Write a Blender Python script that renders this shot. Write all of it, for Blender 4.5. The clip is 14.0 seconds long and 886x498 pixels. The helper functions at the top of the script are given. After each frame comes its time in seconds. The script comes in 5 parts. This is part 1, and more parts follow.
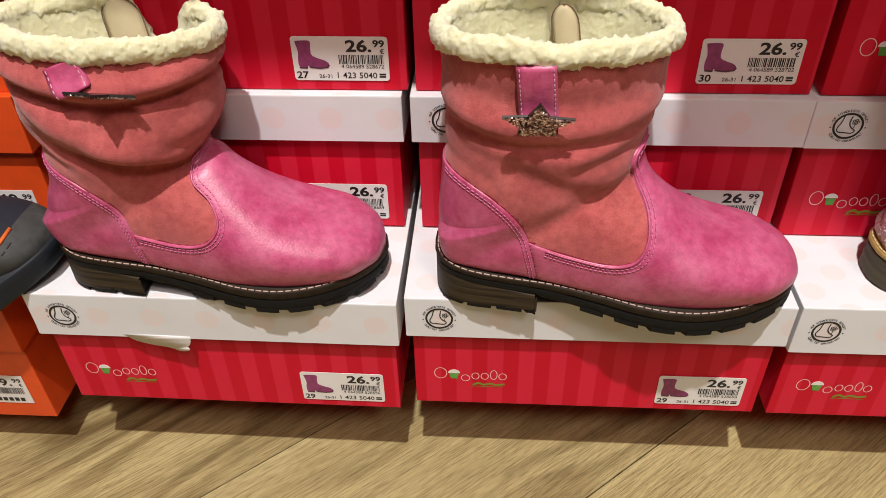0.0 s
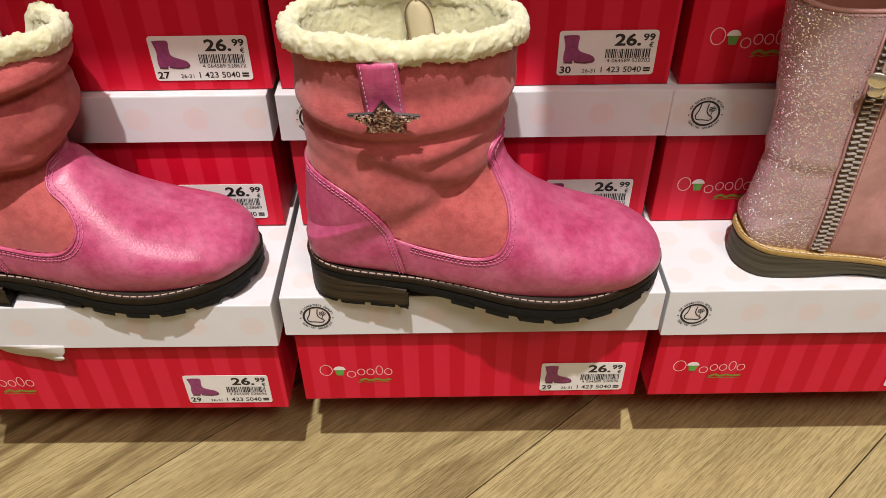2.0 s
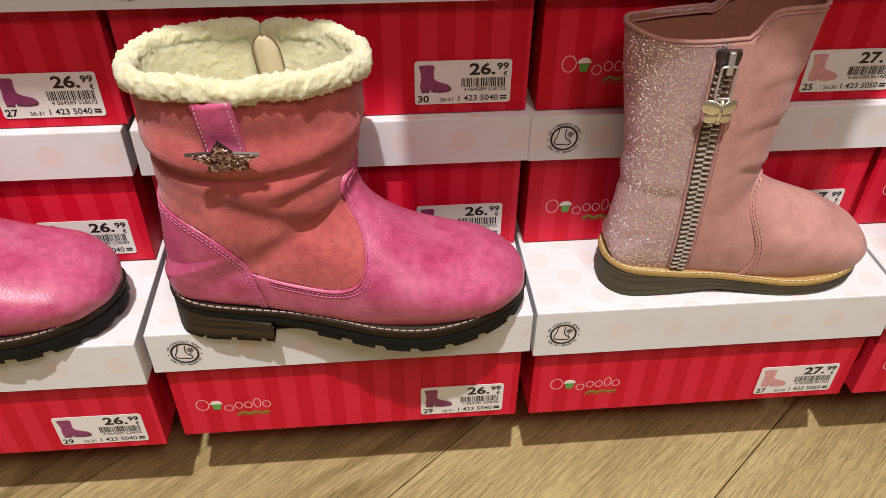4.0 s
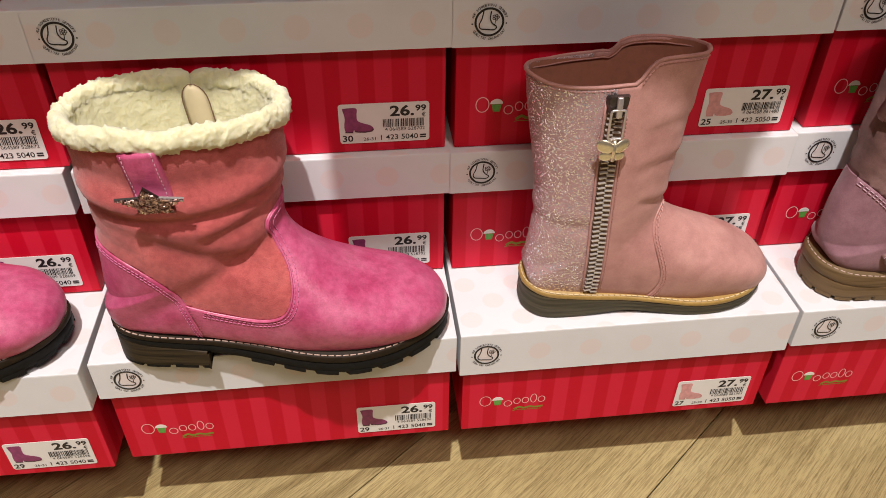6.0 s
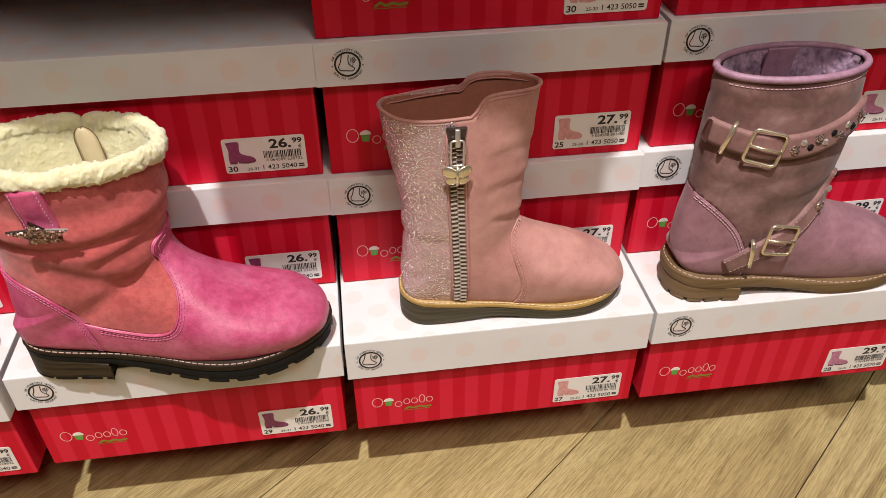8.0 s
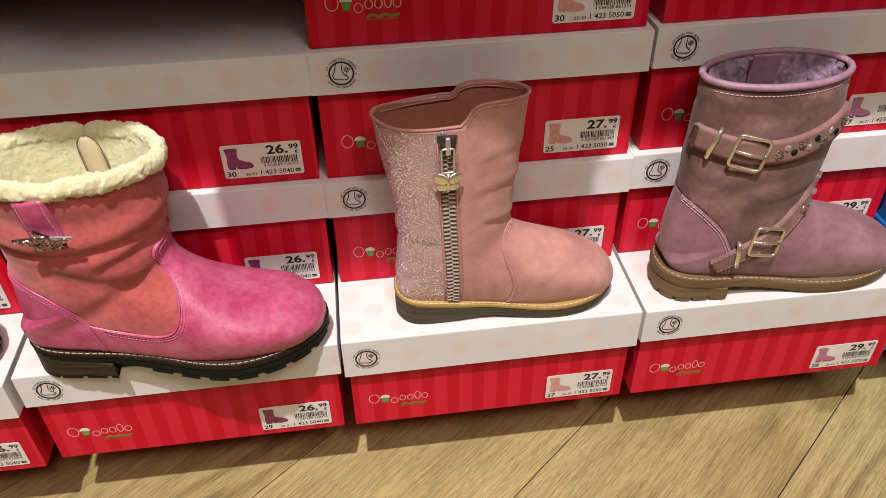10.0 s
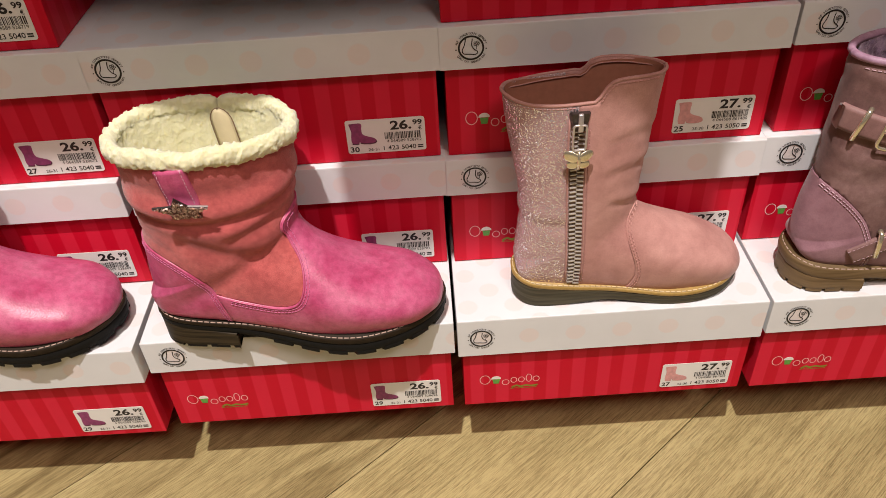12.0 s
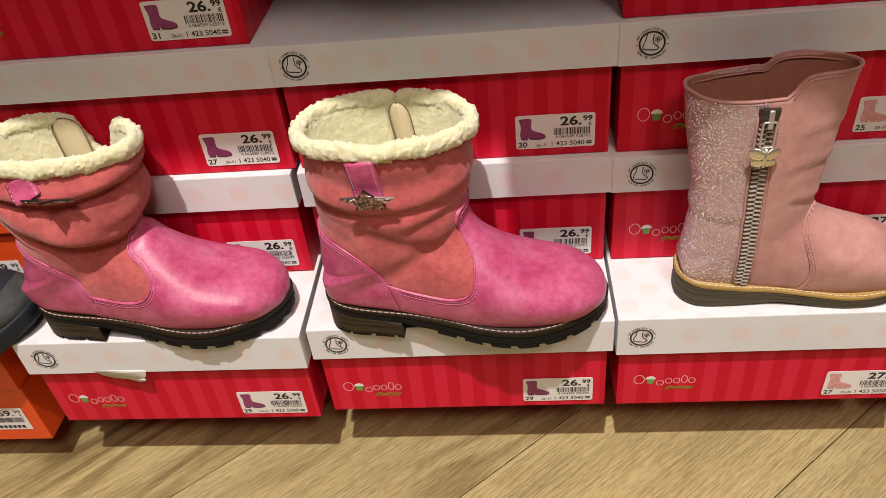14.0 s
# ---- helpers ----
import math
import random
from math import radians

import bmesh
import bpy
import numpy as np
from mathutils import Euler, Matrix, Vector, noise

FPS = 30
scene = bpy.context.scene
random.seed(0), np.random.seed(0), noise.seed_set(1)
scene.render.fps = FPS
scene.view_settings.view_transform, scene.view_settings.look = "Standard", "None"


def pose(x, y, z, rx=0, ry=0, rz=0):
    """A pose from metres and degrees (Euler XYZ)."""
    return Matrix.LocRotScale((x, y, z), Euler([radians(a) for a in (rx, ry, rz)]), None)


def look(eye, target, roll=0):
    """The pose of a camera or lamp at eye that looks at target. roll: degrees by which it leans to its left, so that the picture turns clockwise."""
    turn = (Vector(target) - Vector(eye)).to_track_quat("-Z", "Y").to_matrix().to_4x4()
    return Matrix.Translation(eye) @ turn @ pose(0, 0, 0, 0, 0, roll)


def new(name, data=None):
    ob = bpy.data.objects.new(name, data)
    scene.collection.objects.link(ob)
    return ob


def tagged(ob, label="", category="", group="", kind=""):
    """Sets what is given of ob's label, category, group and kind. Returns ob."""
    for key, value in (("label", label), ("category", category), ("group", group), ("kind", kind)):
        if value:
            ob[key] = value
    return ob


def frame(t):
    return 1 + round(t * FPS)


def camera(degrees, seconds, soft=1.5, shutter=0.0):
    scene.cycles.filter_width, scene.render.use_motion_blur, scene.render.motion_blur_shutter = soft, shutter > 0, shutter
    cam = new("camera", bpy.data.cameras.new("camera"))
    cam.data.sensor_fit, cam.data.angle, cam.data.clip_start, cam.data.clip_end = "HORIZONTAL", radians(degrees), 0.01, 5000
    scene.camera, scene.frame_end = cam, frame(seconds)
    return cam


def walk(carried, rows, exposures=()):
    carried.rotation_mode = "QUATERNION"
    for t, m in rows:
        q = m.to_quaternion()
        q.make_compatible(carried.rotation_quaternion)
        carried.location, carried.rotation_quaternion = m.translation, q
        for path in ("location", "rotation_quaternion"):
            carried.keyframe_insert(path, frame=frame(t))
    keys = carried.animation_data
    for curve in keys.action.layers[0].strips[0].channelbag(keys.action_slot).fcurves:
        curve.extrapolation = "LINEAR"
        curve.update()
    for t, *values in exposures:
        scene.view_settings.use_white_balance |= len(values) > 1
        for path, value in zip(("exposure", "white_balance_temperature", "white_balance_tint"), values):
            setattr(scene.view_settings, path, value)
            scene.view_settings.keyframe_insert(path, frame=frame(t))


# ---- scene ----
cam = camera(59.3, 14.0, soft=0.6)
PATH = [
    (0, (0.049, 0.046, 0.51), (-0.07, 1.596, -0.747), -1.5),
    (0.5, (0.058, 0.041, 0.513), (-0.043, 1.588, -0.75), -1.5),
    (1, (0.072, 0.04, 0.515), (0.001, 1.585, -0.753), -1.4),
    (1.5, (0.086, 0.041, 0.517), (0.053, 1.583, -0.756), -1.0),
    (2, (0.098, 0.048, 0.512), (0.102, 1.588, -0.764), -0.7),
    (2.5, (0.105, 0.05, 0.514), (0.15, 1.589, -0.762), -0.2),
    (3, (0.12, 0.054, 0.517), (0.203, 1.592, -0.76), 0.2),
    (3.5, (0.132, 0.056, 0.521), (0.255, 1.595, -0.751), 0.6),
    (3.7, (0.139, 0.055, 0.522), (0.271, 1.597, -0.746), 0.6),
    (5.8, (0.174, 0.038, 0.548), (0.375, 1.586, -0.703), 1.2),
    (6, (0.182, 0.031, 0.554), (0.373, 1.588, -0.687), 0.7),
    (6.5, (0.204, 0.012, 0.572), (0.389, 1.569, -0.669), 0.1),
    (7, (0.222, -0.001, 0.578), (0.407, 1.557, -0.663), -0.3),
    (7.5, (0.238, -0.01, 0.586), (0.433, 1.552, -0.647), -0.4),
    (8, (0.258, -0.021, 0.594), (0.472, 1.546, -0.631), -0.4),
    (8.2, (0.264, -0.024, 0.598), (0.49, 1.543, -0.623), -0.2),
    (10.3, (0.268, -0.028, 0.614), (0.453, 1.517, -0.643), -1.0),
    (10.5, (0.267, -0.035, 0.608), (0.444, 1.524, -0.632), -1.0),
    (11, (0.26, -0.035, 0.609), (0.386, 1.521, -0.641), -1.8),
    (11.5, (0.249, -0.027, 0.607), (0.32, 1.521, -0.658), -2.6),
    (12, (0.232, -0.022, 0.604), (0.238, 1.522, -0.666), -3.7),
    (12.5, (0.208, -0.025, 0.606), (0.151, 1.515, -0.668), -4.8),
    (13, (0.195, -0.032, 0.608), (0.081, 1.511, -0.66), -5.7),
    (13.5, (0.181, -0.03, 0.61), (0.016, 1.511, -0.655), -6.6),
    (14, (0.167, -0.027, 0.608), (-0.026, 1.517, -0.649), -6.9),
]
walk(cam, [(t, look(eye, target, roll)) for t, eye, target, roll in PATH],
     [(0, 0.0, 6400, 12), (3.5, 0.0, 6380, 12), (6, 0.02, 6500, 14), (8, 0.06, 6600, 14), (14, 0.02, 6650, 13)])

# ---- light ----
world = bpy.data.worlds.new("world")
scene.world = world
world.use_nodes = True
world.node_tree.nodes["Background"].inputs[0].default_value = (1.0, 0.80, 0.70, 1)
world.node_tree.nodes["Background"].inputs[1].default_value = 0.025


def lamp(name, kind, eye, target, watts, size, colour):
    data = bpy.data.lights.new(name, kind)
    data.energy, data.color = watts, colour
    if kind == "AREA":
        data.shape, data.size = "DISK", size
    else:
        data.shadow_soft_size = size
    if kind == "SPOT":
        data.spot_size, data.spot_blend = radians(50), 0.6
    ob = new(name, data)
    ob.matrix_world = look(eye, target)
    return ob


WARM, WARMER = (1.0, 0.950, 0.898), (1.0, 0.855, 0.765)
lamp("track_spot_front", "SPOT", (0.03, -0.56, 2.85), (0.05, 0.4, 0.1), 350, 0.03, WARM)
lamp("track_spot_side", "SPOT", (0.95, -1.40, 2.85), (0.15, 0.42, 0.2), 104, 0.28, WARMER)
# added warm fill that lifts the shaded rows, not a known fixture
lamp("overhead_fill", "AREA", (0.0, -1.3, 2.93), (0.0, -1.2, 0.0), 21, 1.6, (1.0, 0.79, 0.675))


# ---- materials ----
def material(name, rough=0.5, metal=0.0, sheen=0.0, spec=0.5):
    m = bpy.data.materials.new(name)
    m.use_nodes = True
    b = m.node_tree.nodes["Principled BSDF"]
    b.inputs["Roughness"].default_value = rough
    b.inputs["Metallic"].default_value = metal
    b.inputs["Sheen Weight"].default_value = sheen
    b.inputs["Specular IOR Level"].default_value = spec
    return m, m.node_tree, b


def link(nt, a, b):
    nt.links.new(a, b)


def node(nt, kind, **values):
    n = nt.nodes.new(kind)
    for k, v in values.items():
        n.inputs[k].default_value = v
    return n


def coords(nt, scale=(1, 1, 1), out="Object", turn=(0, 0, 0)):
    tc = nt.nodes.new("ShaderNodeTexCoord")
    mp = nt.nodes.new("ShaderNodeMapping")
    mp.inputs["Scale"].default_value = scale
    mp.inputs["Rotation"].default_value = turn
    link(nt, tc.outputs[out], mp.inputs["Vector"])
    return mp.outputs["Vector"]


def noise_tex(nt, vec, scale, detail=4, rough=0.55):
    n = node(nt, "ShaderNodeTexNoise", Scale=scale, Detail=detail, Roughness=rough)
    link(nt, vec, n.inputs["Vector"])
    return n.outputs["Fac"]


def ramp(nt, fac, stops):
    r = nt.nodes.new("ShaderNodeValToRGB")
    els = r.color_ramp.elements
    while len(els) < len(stops):
        els.new(0.5)
    for e, (p, c) in zip(els, stops):
        e.position, e.color = p, (*c, 1)
    link(nt, fac, r.inputs["Fac"])
    return r.outputs["Color"]


def bump(nt, b, height, strength, distance):
    n = node(nt, "ShaderNodeBump", Strength=strength, Distance=distance)
    link(nt, height, n.inputs["Height"])
    link(nt, n.outputs["Normal"], b.inputs["Normal"])
    return n


def calc(nt, op, a, b=None):
    n = nt.nodes.new("ShaderNodeMath")
    n.operation = op
    for i, v in enumerate((a, b)):
        if v is None:
            continue
        if isinstance(v, (int, float)):
            n.inputs[i].default_value = v
        else:
            link(nt, v, n.inputs[i])
    return n.outputs[0]


def mix(nt, fac, a, b, kind="MIX"):
    n = nt.nodes.new("ShaderNodeMix")
    n.data_type, n.blend_type = "RGBA", kind
    for sock, v in ((n.inputs[0], fac), (n.inputs[6], a), (n.inputs[7], b)):
        if isinstance(v, (int, float)):
            sock.default_value = v
        elif isinstance(v, tuple):
            sock.default_value = (*v, 1)
        else:
            link(nt, v, sock)
    return n.outputs[2]


def mottled(name, dark, mid, light, rough, cloud=28, grain=900, bumps=0.25, depth=0.0004, sheen=0.0, spec=0.5, spread=(0.32, 0.52, 0.72), pebble=0, blot=0.55):
    """Cloudy leather, suede or fabric."""
    m, nt, b = material(name, rough, 0, sheen, spec)
    v = coords(nt)
    big = noise_tex(nt, v, cloud, 5, 0.62)
    fine = noise_tex(nt, v, grain, 3, 0.6)
    c = ramp(nt, big, list(zip(spread, (dark, mid, light))))
    mid_n = noise_tex(nt, v, cloud * 4.5, 4, 0.65)
    c = mix(nt, blot, c, ramp(nt, mid_n, [(0.38, (0.72, 0.62, 0.65)), (0.58, (1.04, 1.04, 1.04))]), "MULTIPLY")
    c = mix(nt, 0.35, c, ramp(nt, fine, [(0.3, (0.55, 0.55, 0.55)), (0.7, (1.0, 1.0, 1.0))]), "MULTIPLY")
    link(nt, c, b.inputs["Base Color"])
    r = node(nt, "ShaderNodeMapRange")
    r.inputs["To Min"].default_value, r.inputs["To Max"].default_value = rough - 0.08, min(1, rough + 0.12)
    link(nt, big, r.inputs["Value"])
    link(nt, r.outputs[0], b.inputs["Roughness"])
    if pebble:
        vo = node(nt, "ShaderNodeTexVoronoi", Scale=pebble)
        link(nt, v, vo.inputs["Vector"])
        fine = calc(nt, "ADD", calc(nt, "MULTIPLY", fine, 0.5), calc(nt, "ADD", vo.outputs["Distance"], mid_n))
    bump(nt, b, fine, bumps, depth)
    return m


def plain(name, colour, rough=0.5, metal=0.0, grain=600, amount=0.2, bumps=0.1, spec=0.5):
    m, nt, b = material(name, rough, metal, 0.0, spec)
    v = coords(nt)
    n = noise_tex(nt, v, grain)
    c = tuple(x * (1 - amount) for x in colour)
    link(nt, ramp(nt, n, [(0.35, c), (0.65, colour)]), b.inputs["Base Color"])
    bump(nt, b, n, bumps, 0.0003)
    return m


def glitter(name, base, flake, rough, amount=0.35, scale=1700):
    m, nt, b = material(name, rough)
    v = coords(nt)
    vo = node(nt, "ShaderNodeTexVoronoi", Scale=scale)
    link(nt, v, vo.inputs["Vector"])
    sep = nt.nodes.new("ShaderNodeSeparateColor")
    link(nt, vo.outputs["Color"], sep.inputs[0])
    mask = ramp(nt, sep.outputs[0], [(1 - amount - 0.03, (0, 0, 0)), (1 - amount + 0.03, (1, 1, 1))])
    cloud = noise_tex(nt, v, 60)
    ground = ramp(nt, cloud, [(0.3, tuple(x * 0.75 for x in base)), (0.7, base)])
    link(nt, mix(nt, mask, ground, flake), b.inputs["Base Color"])
    link(nt, calc(nt, "MULTIPLY", mask, 0.8), b.inputs["Metallic"])
    r = calc(nt, "SUBTRACT", rough, calc(nt, "MULTIPLY", mask, rough - 0.18))
    link(nt, r, b.inputs["Roughness"])
    # every flake lies at its own tilt
    sub = nt.nodes.new("ShaderNodeVectorMath")
    sub.operation = "SUBTRACT"
    link(nt, vo.outputs["Color"], sub.inputs[0])
    sub.inputs[1].default_value = (0.5, 0.5, 0.5)
    sc = nt.nodes.new("ShaderNodeVectorMath")
    sc.operation = "SCALE"
    link(nt, sub.outputs[0], sc.inputs[0])
    link(nt, calc(nt, "ADD", calc(nt, "MULTIPLY", mask, 0.62), 0.10), sc.inputs["Scale"])
    geo = nt.nodes.new("ShaderNodeNewGeometry")
    add = nt.nodes.new("ShaderNodeVectorMath")
    add.operation = "ADD"
    link(nt, geo.outputs["Normal"], add.inputs[0])
    link(nt, sc.outputs[0], add.inputs[1])
    nm = nt.nodes.new("ShaderNodeVectorMath")
    nm.operation = "NORMALIZE"
    link(nt, add.outputs[0], nm.inputs[0])
    link(nt, nm.outputs[0], b.inputs["Normal"])
    return m


def fleece_mat(name, dark, light):
    """Wool: soft, with light scattered inside it."""
    m, nt, b = material(name, 0.95, 0, 0.25, 0.1)
    v = coords(nt)
    big = noise_tex(nt, v, 130, 4)
    link(nt, ramp(nt, big, [(0.3, dark), (0.6, light)]), b.inputs["Base Color"])
    bump(nt, b, noise_tex(nt, v, 800, 5, 0.75), 0.5, 0.0010)
    b.inputs["Subsurface Weight"].default_value = 0.8
    b.inputs["Subsurface Radius"].default_value = (0.004, 0.0037, 0.0028)
    b.inputs["Subsurface Scale"].default_value = 1.0
    return m


def beads(name):
    """Metallic bugle beads, each with a tint of its own."""
    m, nt, b = material(name, 0.28, 0.9, 0.0, 0.5)
    geo = nt.nodes.new("ShaderNodeNewGeometry")
    c = ramp(nt, geo.outputs["Random Per Island"], [(0.0, (0.10, 0.055, 0.05)), (0.30, (0.34, 0.20, 0.17)), (0.60, (0.78, 0.58, 0.52)), (1.0, (0.95, 0.86, 0.82))])
    link(nt, c, b.inputs["Base Color"])
    return m


def card_red(name):
    """Printed red cardboard with paler upright stripes; the UV map is in metres."""
    m, nt, b = material(name, 0.45, 0, 0, 0.16)
    tc = nt.nodes.new("ShaderNodeUVMap")
    sx = nt.nodes.new("ShaderNodeSeparateXYZ")
    link(nt, tc.outputs[0], sx.inputs[0])
    s = calc(nt, "FRACT", calc(nt, "MULTIPLY", sx.outputs[0], 1 / 0.0212))
    edge = calc(nt, "ABSOLUTE", calc(nt, "SUBTRACT", s, 0.5))
    stripe = node(nt, "ShaderNodeMapRange")
    stripe.inputs["From Min"].default_value, stripe.inputs["From Max"].default_value = 0.225, 0.265
    link(nt, edge, stripe.inputs["Value"])
    v = coords(nt)
    cloud = noise_tex(nt, v, 25, 5)
    base = mix(nt, stripe.outputs[0], (0.60, 0.0050, 0.026), (0.685, 0.018, 0.050))
    base = mix(nt, 0.25, base, ramp(nt, cloud, [(0.3, (0.75, 0.75, 0.75)), (0.7, (1, 1, 1))]), "MULTIPLY")
    link(nt, base, b.inputs["Base Color"])
    bump(nt, b, noise_tex(nt, v, 140, 5), 0.12, 0.0005)
    return m


def card_dots(name):
    """White cardboard with rows of pale pink dots; the UV map is in metres."""
    m, nt, b = material(name, 0.48, 0, 0, 0.4)
    tc = nt.nodes.new("ShaderNodeUVMap")
    sx = nt.nodes.new("ShaderNodeSeparateXYZ")
    link(nt, tc.outputs[0], sx.inputs[0])
    side = calc(nt, "GREATER_THAN", sx.outputs[0], 50.0)
    pitch = calc(nt, "ADD", calc(nt, "MULTIPLY", side, 0.08), 0.0185)
    v0 = calc(nt, "DIVIDE", sx.outputs[1], pitch)
    row = calc(nt, "FLOOR", v0)
    shift = calc(nt, "MULTIPLY", calc(nt, "FLOORED_MODULO", row, 2.0), 0.5)
    u = calc(nt, "ADD", calc(nt, "MULTIPLY", sx.outputs[0], 1 / 0.0365), shift)
    du = calc(nt, "MULTIPLY", calc(nt, "SUBTRACT", calc(nt, "FRACT", u), 0.5), 0.0365)
    dv = calc(nt, "MULTIPLY", calc(nt, "SUBTRACT", calc(nt, "FRACT", v0), 0.5), pitch)
    d = calc(nt, "SQRT", calc(nt, "ADD", calc(nt, "MULTIPLY", du, du), calc(nt, "MULTIPLY", dv, dv)))
    v = coords(nt)
    d = calc(nt, "ADD", d, calc(nt, "MULTIPLY", noise_tex(nt, v, 500), 0.0012))
    mask = node(nt, "ShaderNodeMapRange")
    for k, x in (("From Min", 0.0076), ("From Max", 0.0090), ("To Min", 1.0), ("To Max", 0.0)):
        mask.inputs[k].default_value = x
    link(nt, d, mask.inputs["Value"])
    cloud = noise_tex(nt, v, 18, 6)
    base = ramp(nt, cloud, [(0.3, (0.695, 0.715, 0.740)), (0.7, (0.755, 0.778, 0.808))])
    link(nt, mix(nt, calc(nt, "MULTIPLY", mask.outputs[0], 0.40), base, (0.79, 0.62, 0.575)), b.inputs["Base Color"])
    bump(nt, b, noise_tex(nt, v, 90, 5), 0.12, 0.0006)
    return m


def oak(name):
    m, nt, b = material(name, 0.42, 0, 0, 0.4)
    info = nt.nodes.new("ShaderNodeObjectInfo")
    tc = nt.nodes.new("ShaderNodeTexCoord")
    off = nt.nodes.new("ShaderNodeVectorMath")
    off.operation = "ADD"
    comb = nt.nodes.new("ShaderNodeCombineXYZ")
    link(nt, calc(nt, "MULTIPLY", info.outputs["Random"], 37.0), comb.inputs[2])
    link(nt, tc.outputs["Object"], off.inputs[0])
    link(nt, comb.outputs[0], off.inputs[1])
    def stretched(sc):
        mp = nt.nodes.new("ShaderNodeMapping")
        mp.inputs["Scale"].default_value = sc
        link(nt, off.outputs[0], mp.inputs["Vector"])
        return mp.outputs[0]
    warp = noise_tex(nt, stretched((4, 15, 3)), 1.0, 4)
    # growth rings: nested loops along the plank
    field = noise_tex(nt, stretched((1.7, 7.5, 3)), 1.0, 2, 0.45)
    rings = calc(nt, "SINE", calc(nt, "MULTIPLY", field, 95.0))
    rings = calc(nt, "ADD", rings, calc(nt, "MULTIPLY", noise_tex(nt, stretched((14, 120, 9)), 1.0, 4, 0.7), 1.6))
    where = ramp(nt, noise_tex(nt, stretched((2.2, 6, 7)), 1.0, 2), [(0.44, (0.08, 0.08, 0.08)), (0.64, (0.72, 0.72, 0.72))])
    fibre = noise_tex(nt, stretched((20, 700, 9)), 1.0, 5, 0.65)
    pores = noise_tex(nt, stretched((85, 1250, 9)), 1.0, 3, 0.6)
    c = ramp(nt, warp, [(0.28, (0.285, 0.225, 0.104)), (0.5, (0.43, 0.355, 0.170)), (0.75, (0.49, 0.415, 0.212))])
    c = mix(nt, where, c, ramp(nt, calc(nt, "MULTIPLY", rings, 0.4), [(0.0, (0.36, 0.29, 0.22)), (0.40, (1, 1, 1))]), "MULTIPLY")
    c = mix(nt, 0.42, c, ramp(nt, fibre, [(0.41, (0.38, 0.33, 0.26)), (0.53, (1.08, 1.07, 1.04))]), "MULTIPLY")
    c = mix(nt, 0.46, c, ramp(nt, pores, [(0.37, (0.38, 0.33, 0.26)), (0.52, (1.06, 1.05, 1.0))]), "MULTIPLY")
    # a few knots
    vo = node(nt, "ShaderNodeTexVoronoi", Scale=1.0)
    link(nt, stretched((3.2, 9, 2)), vo.inputs["Vector"])
    kn = ramp(nt, vo.outputs["Distance"], [(0.02, (0.30, 0.22, 0.14)), (0.14, (1, 1, 1))])
    c = mix(nt, 0.6, c, kn, "MULTIPLY")
    tone = node(nt, "ShaderNodeMapRange")
    tone.inputs["To Min"].default_value, tone.inputs["To Max"].default_value = 0.95, 1.04
    link(nt, info.outputs["Random"], tone.inputs["Value"])
    hsv = nt.nodes.new("ShaderNodeHueSaturation")
    link(nt, tone.outputs[0], hsv.inputs["Value"])
    link(nt, c, hsv.inputs["Color"])
    link(nt, hsv.outputs[0], b.inputs["Base Color"])
    bump(nt, b, calc(nt, "ADD", pores, fibre), 0.25, 0.0005)
    return m


def stacked(name, dark, light):
    """Stacked heel: thin level layers."""
    m, nt, b = material(name, 0.6, 0, 0, 0.2)
    n = noise_tex(nt, coords(nt, (18, 18, 420)), 1.0, 5, 0.6)
    link(nt, ramp(nt, n, [(0.36, dark), (0.62, light)]), b.inputs["Base Color"])
    bump(nt, b, n, 0.3, 0.0005)
    return m


M_RED = card_red("red_card")
M_DOTS = card_dots("dotted_card")
M_ORANGE = plain("orange_card", (0.80, 0.085, 0.012), 0.4, 0, 40, 0.12)
M_BLUE = plain("blue_card", (0.012, 0.13, 0.42), 0.4, 0, 40, 0.15)
M_LABEL = plain("label_paper", (0.80, 0.79, 0.78), 0.4, 0, 60, 0.04)
M_INK = plain("black_ink", (0.016, 0.014, 0.016), 0.5)
M_WHITE = plain("white_ink", (0.85, 0.80, 0.78), 0.5, 0, 300, 0.05)
M_PALE = plain("pale_pink_ink", (0.85, 0.50, 0.52), 0.5, 0, 300, 0.05)
M_GREEN = plain("green_ink", (0.13, 0.40, 0.07), 0.5)
M_OLIVE = plain("olive_ink", (0.25, 0.27, 0.03), 0.5)
M_PICA = plain("magenta_print", (0.30, 0.05, 0.17), 0.5, 0, 300, 0.3)
M_PICSOLE = plain("dark_print", (0.09, 0.03, 0.06), 0.5)
M_PICC = plain("rose_print", (0.72, 0.36, 0.36), 0.5, 0, 300, 0.2)
M_PICD = plain("mauve_print", (0.55, 0.22, 0.36), 0.5, 0, 300, 0.3)
M_SUEDE = mottled("salmon_suede", (0.43, 0.084, 0.084), (0.53, 0.116, 0.112), (0.60, 0.154, 0.148), 0.9, 45, 1500, 0.7, 0.0005, 0.25, 0.2)
M_PINK = mottled("pink_leather", (0.45, 0.040, 0.130), (0.585, 0.106, 0.232), (0.655, 0.172, 0.302), 0.36, 42, 1300, 0.20, 0.0003, 0, 0.5, (0.26, 0.50, 0.74), 700)
M_PINKSTITCH = plain("pink_thread", (0.62, 0.17, 0.34), 0.7)
M_PALETHREAD = plain("pale_pink_thread", (0.72, 0.42, 0.50), 0.7)
M_CREAM = plain("cream_thread", (0.54, 0.39, 0.32), 0.8, 0, 600, 0.35)
M_FLEECE = fleece_mat("cream_fleece", (0.67, 0.65, 0.42), (0.755, 0.742, 0.515))
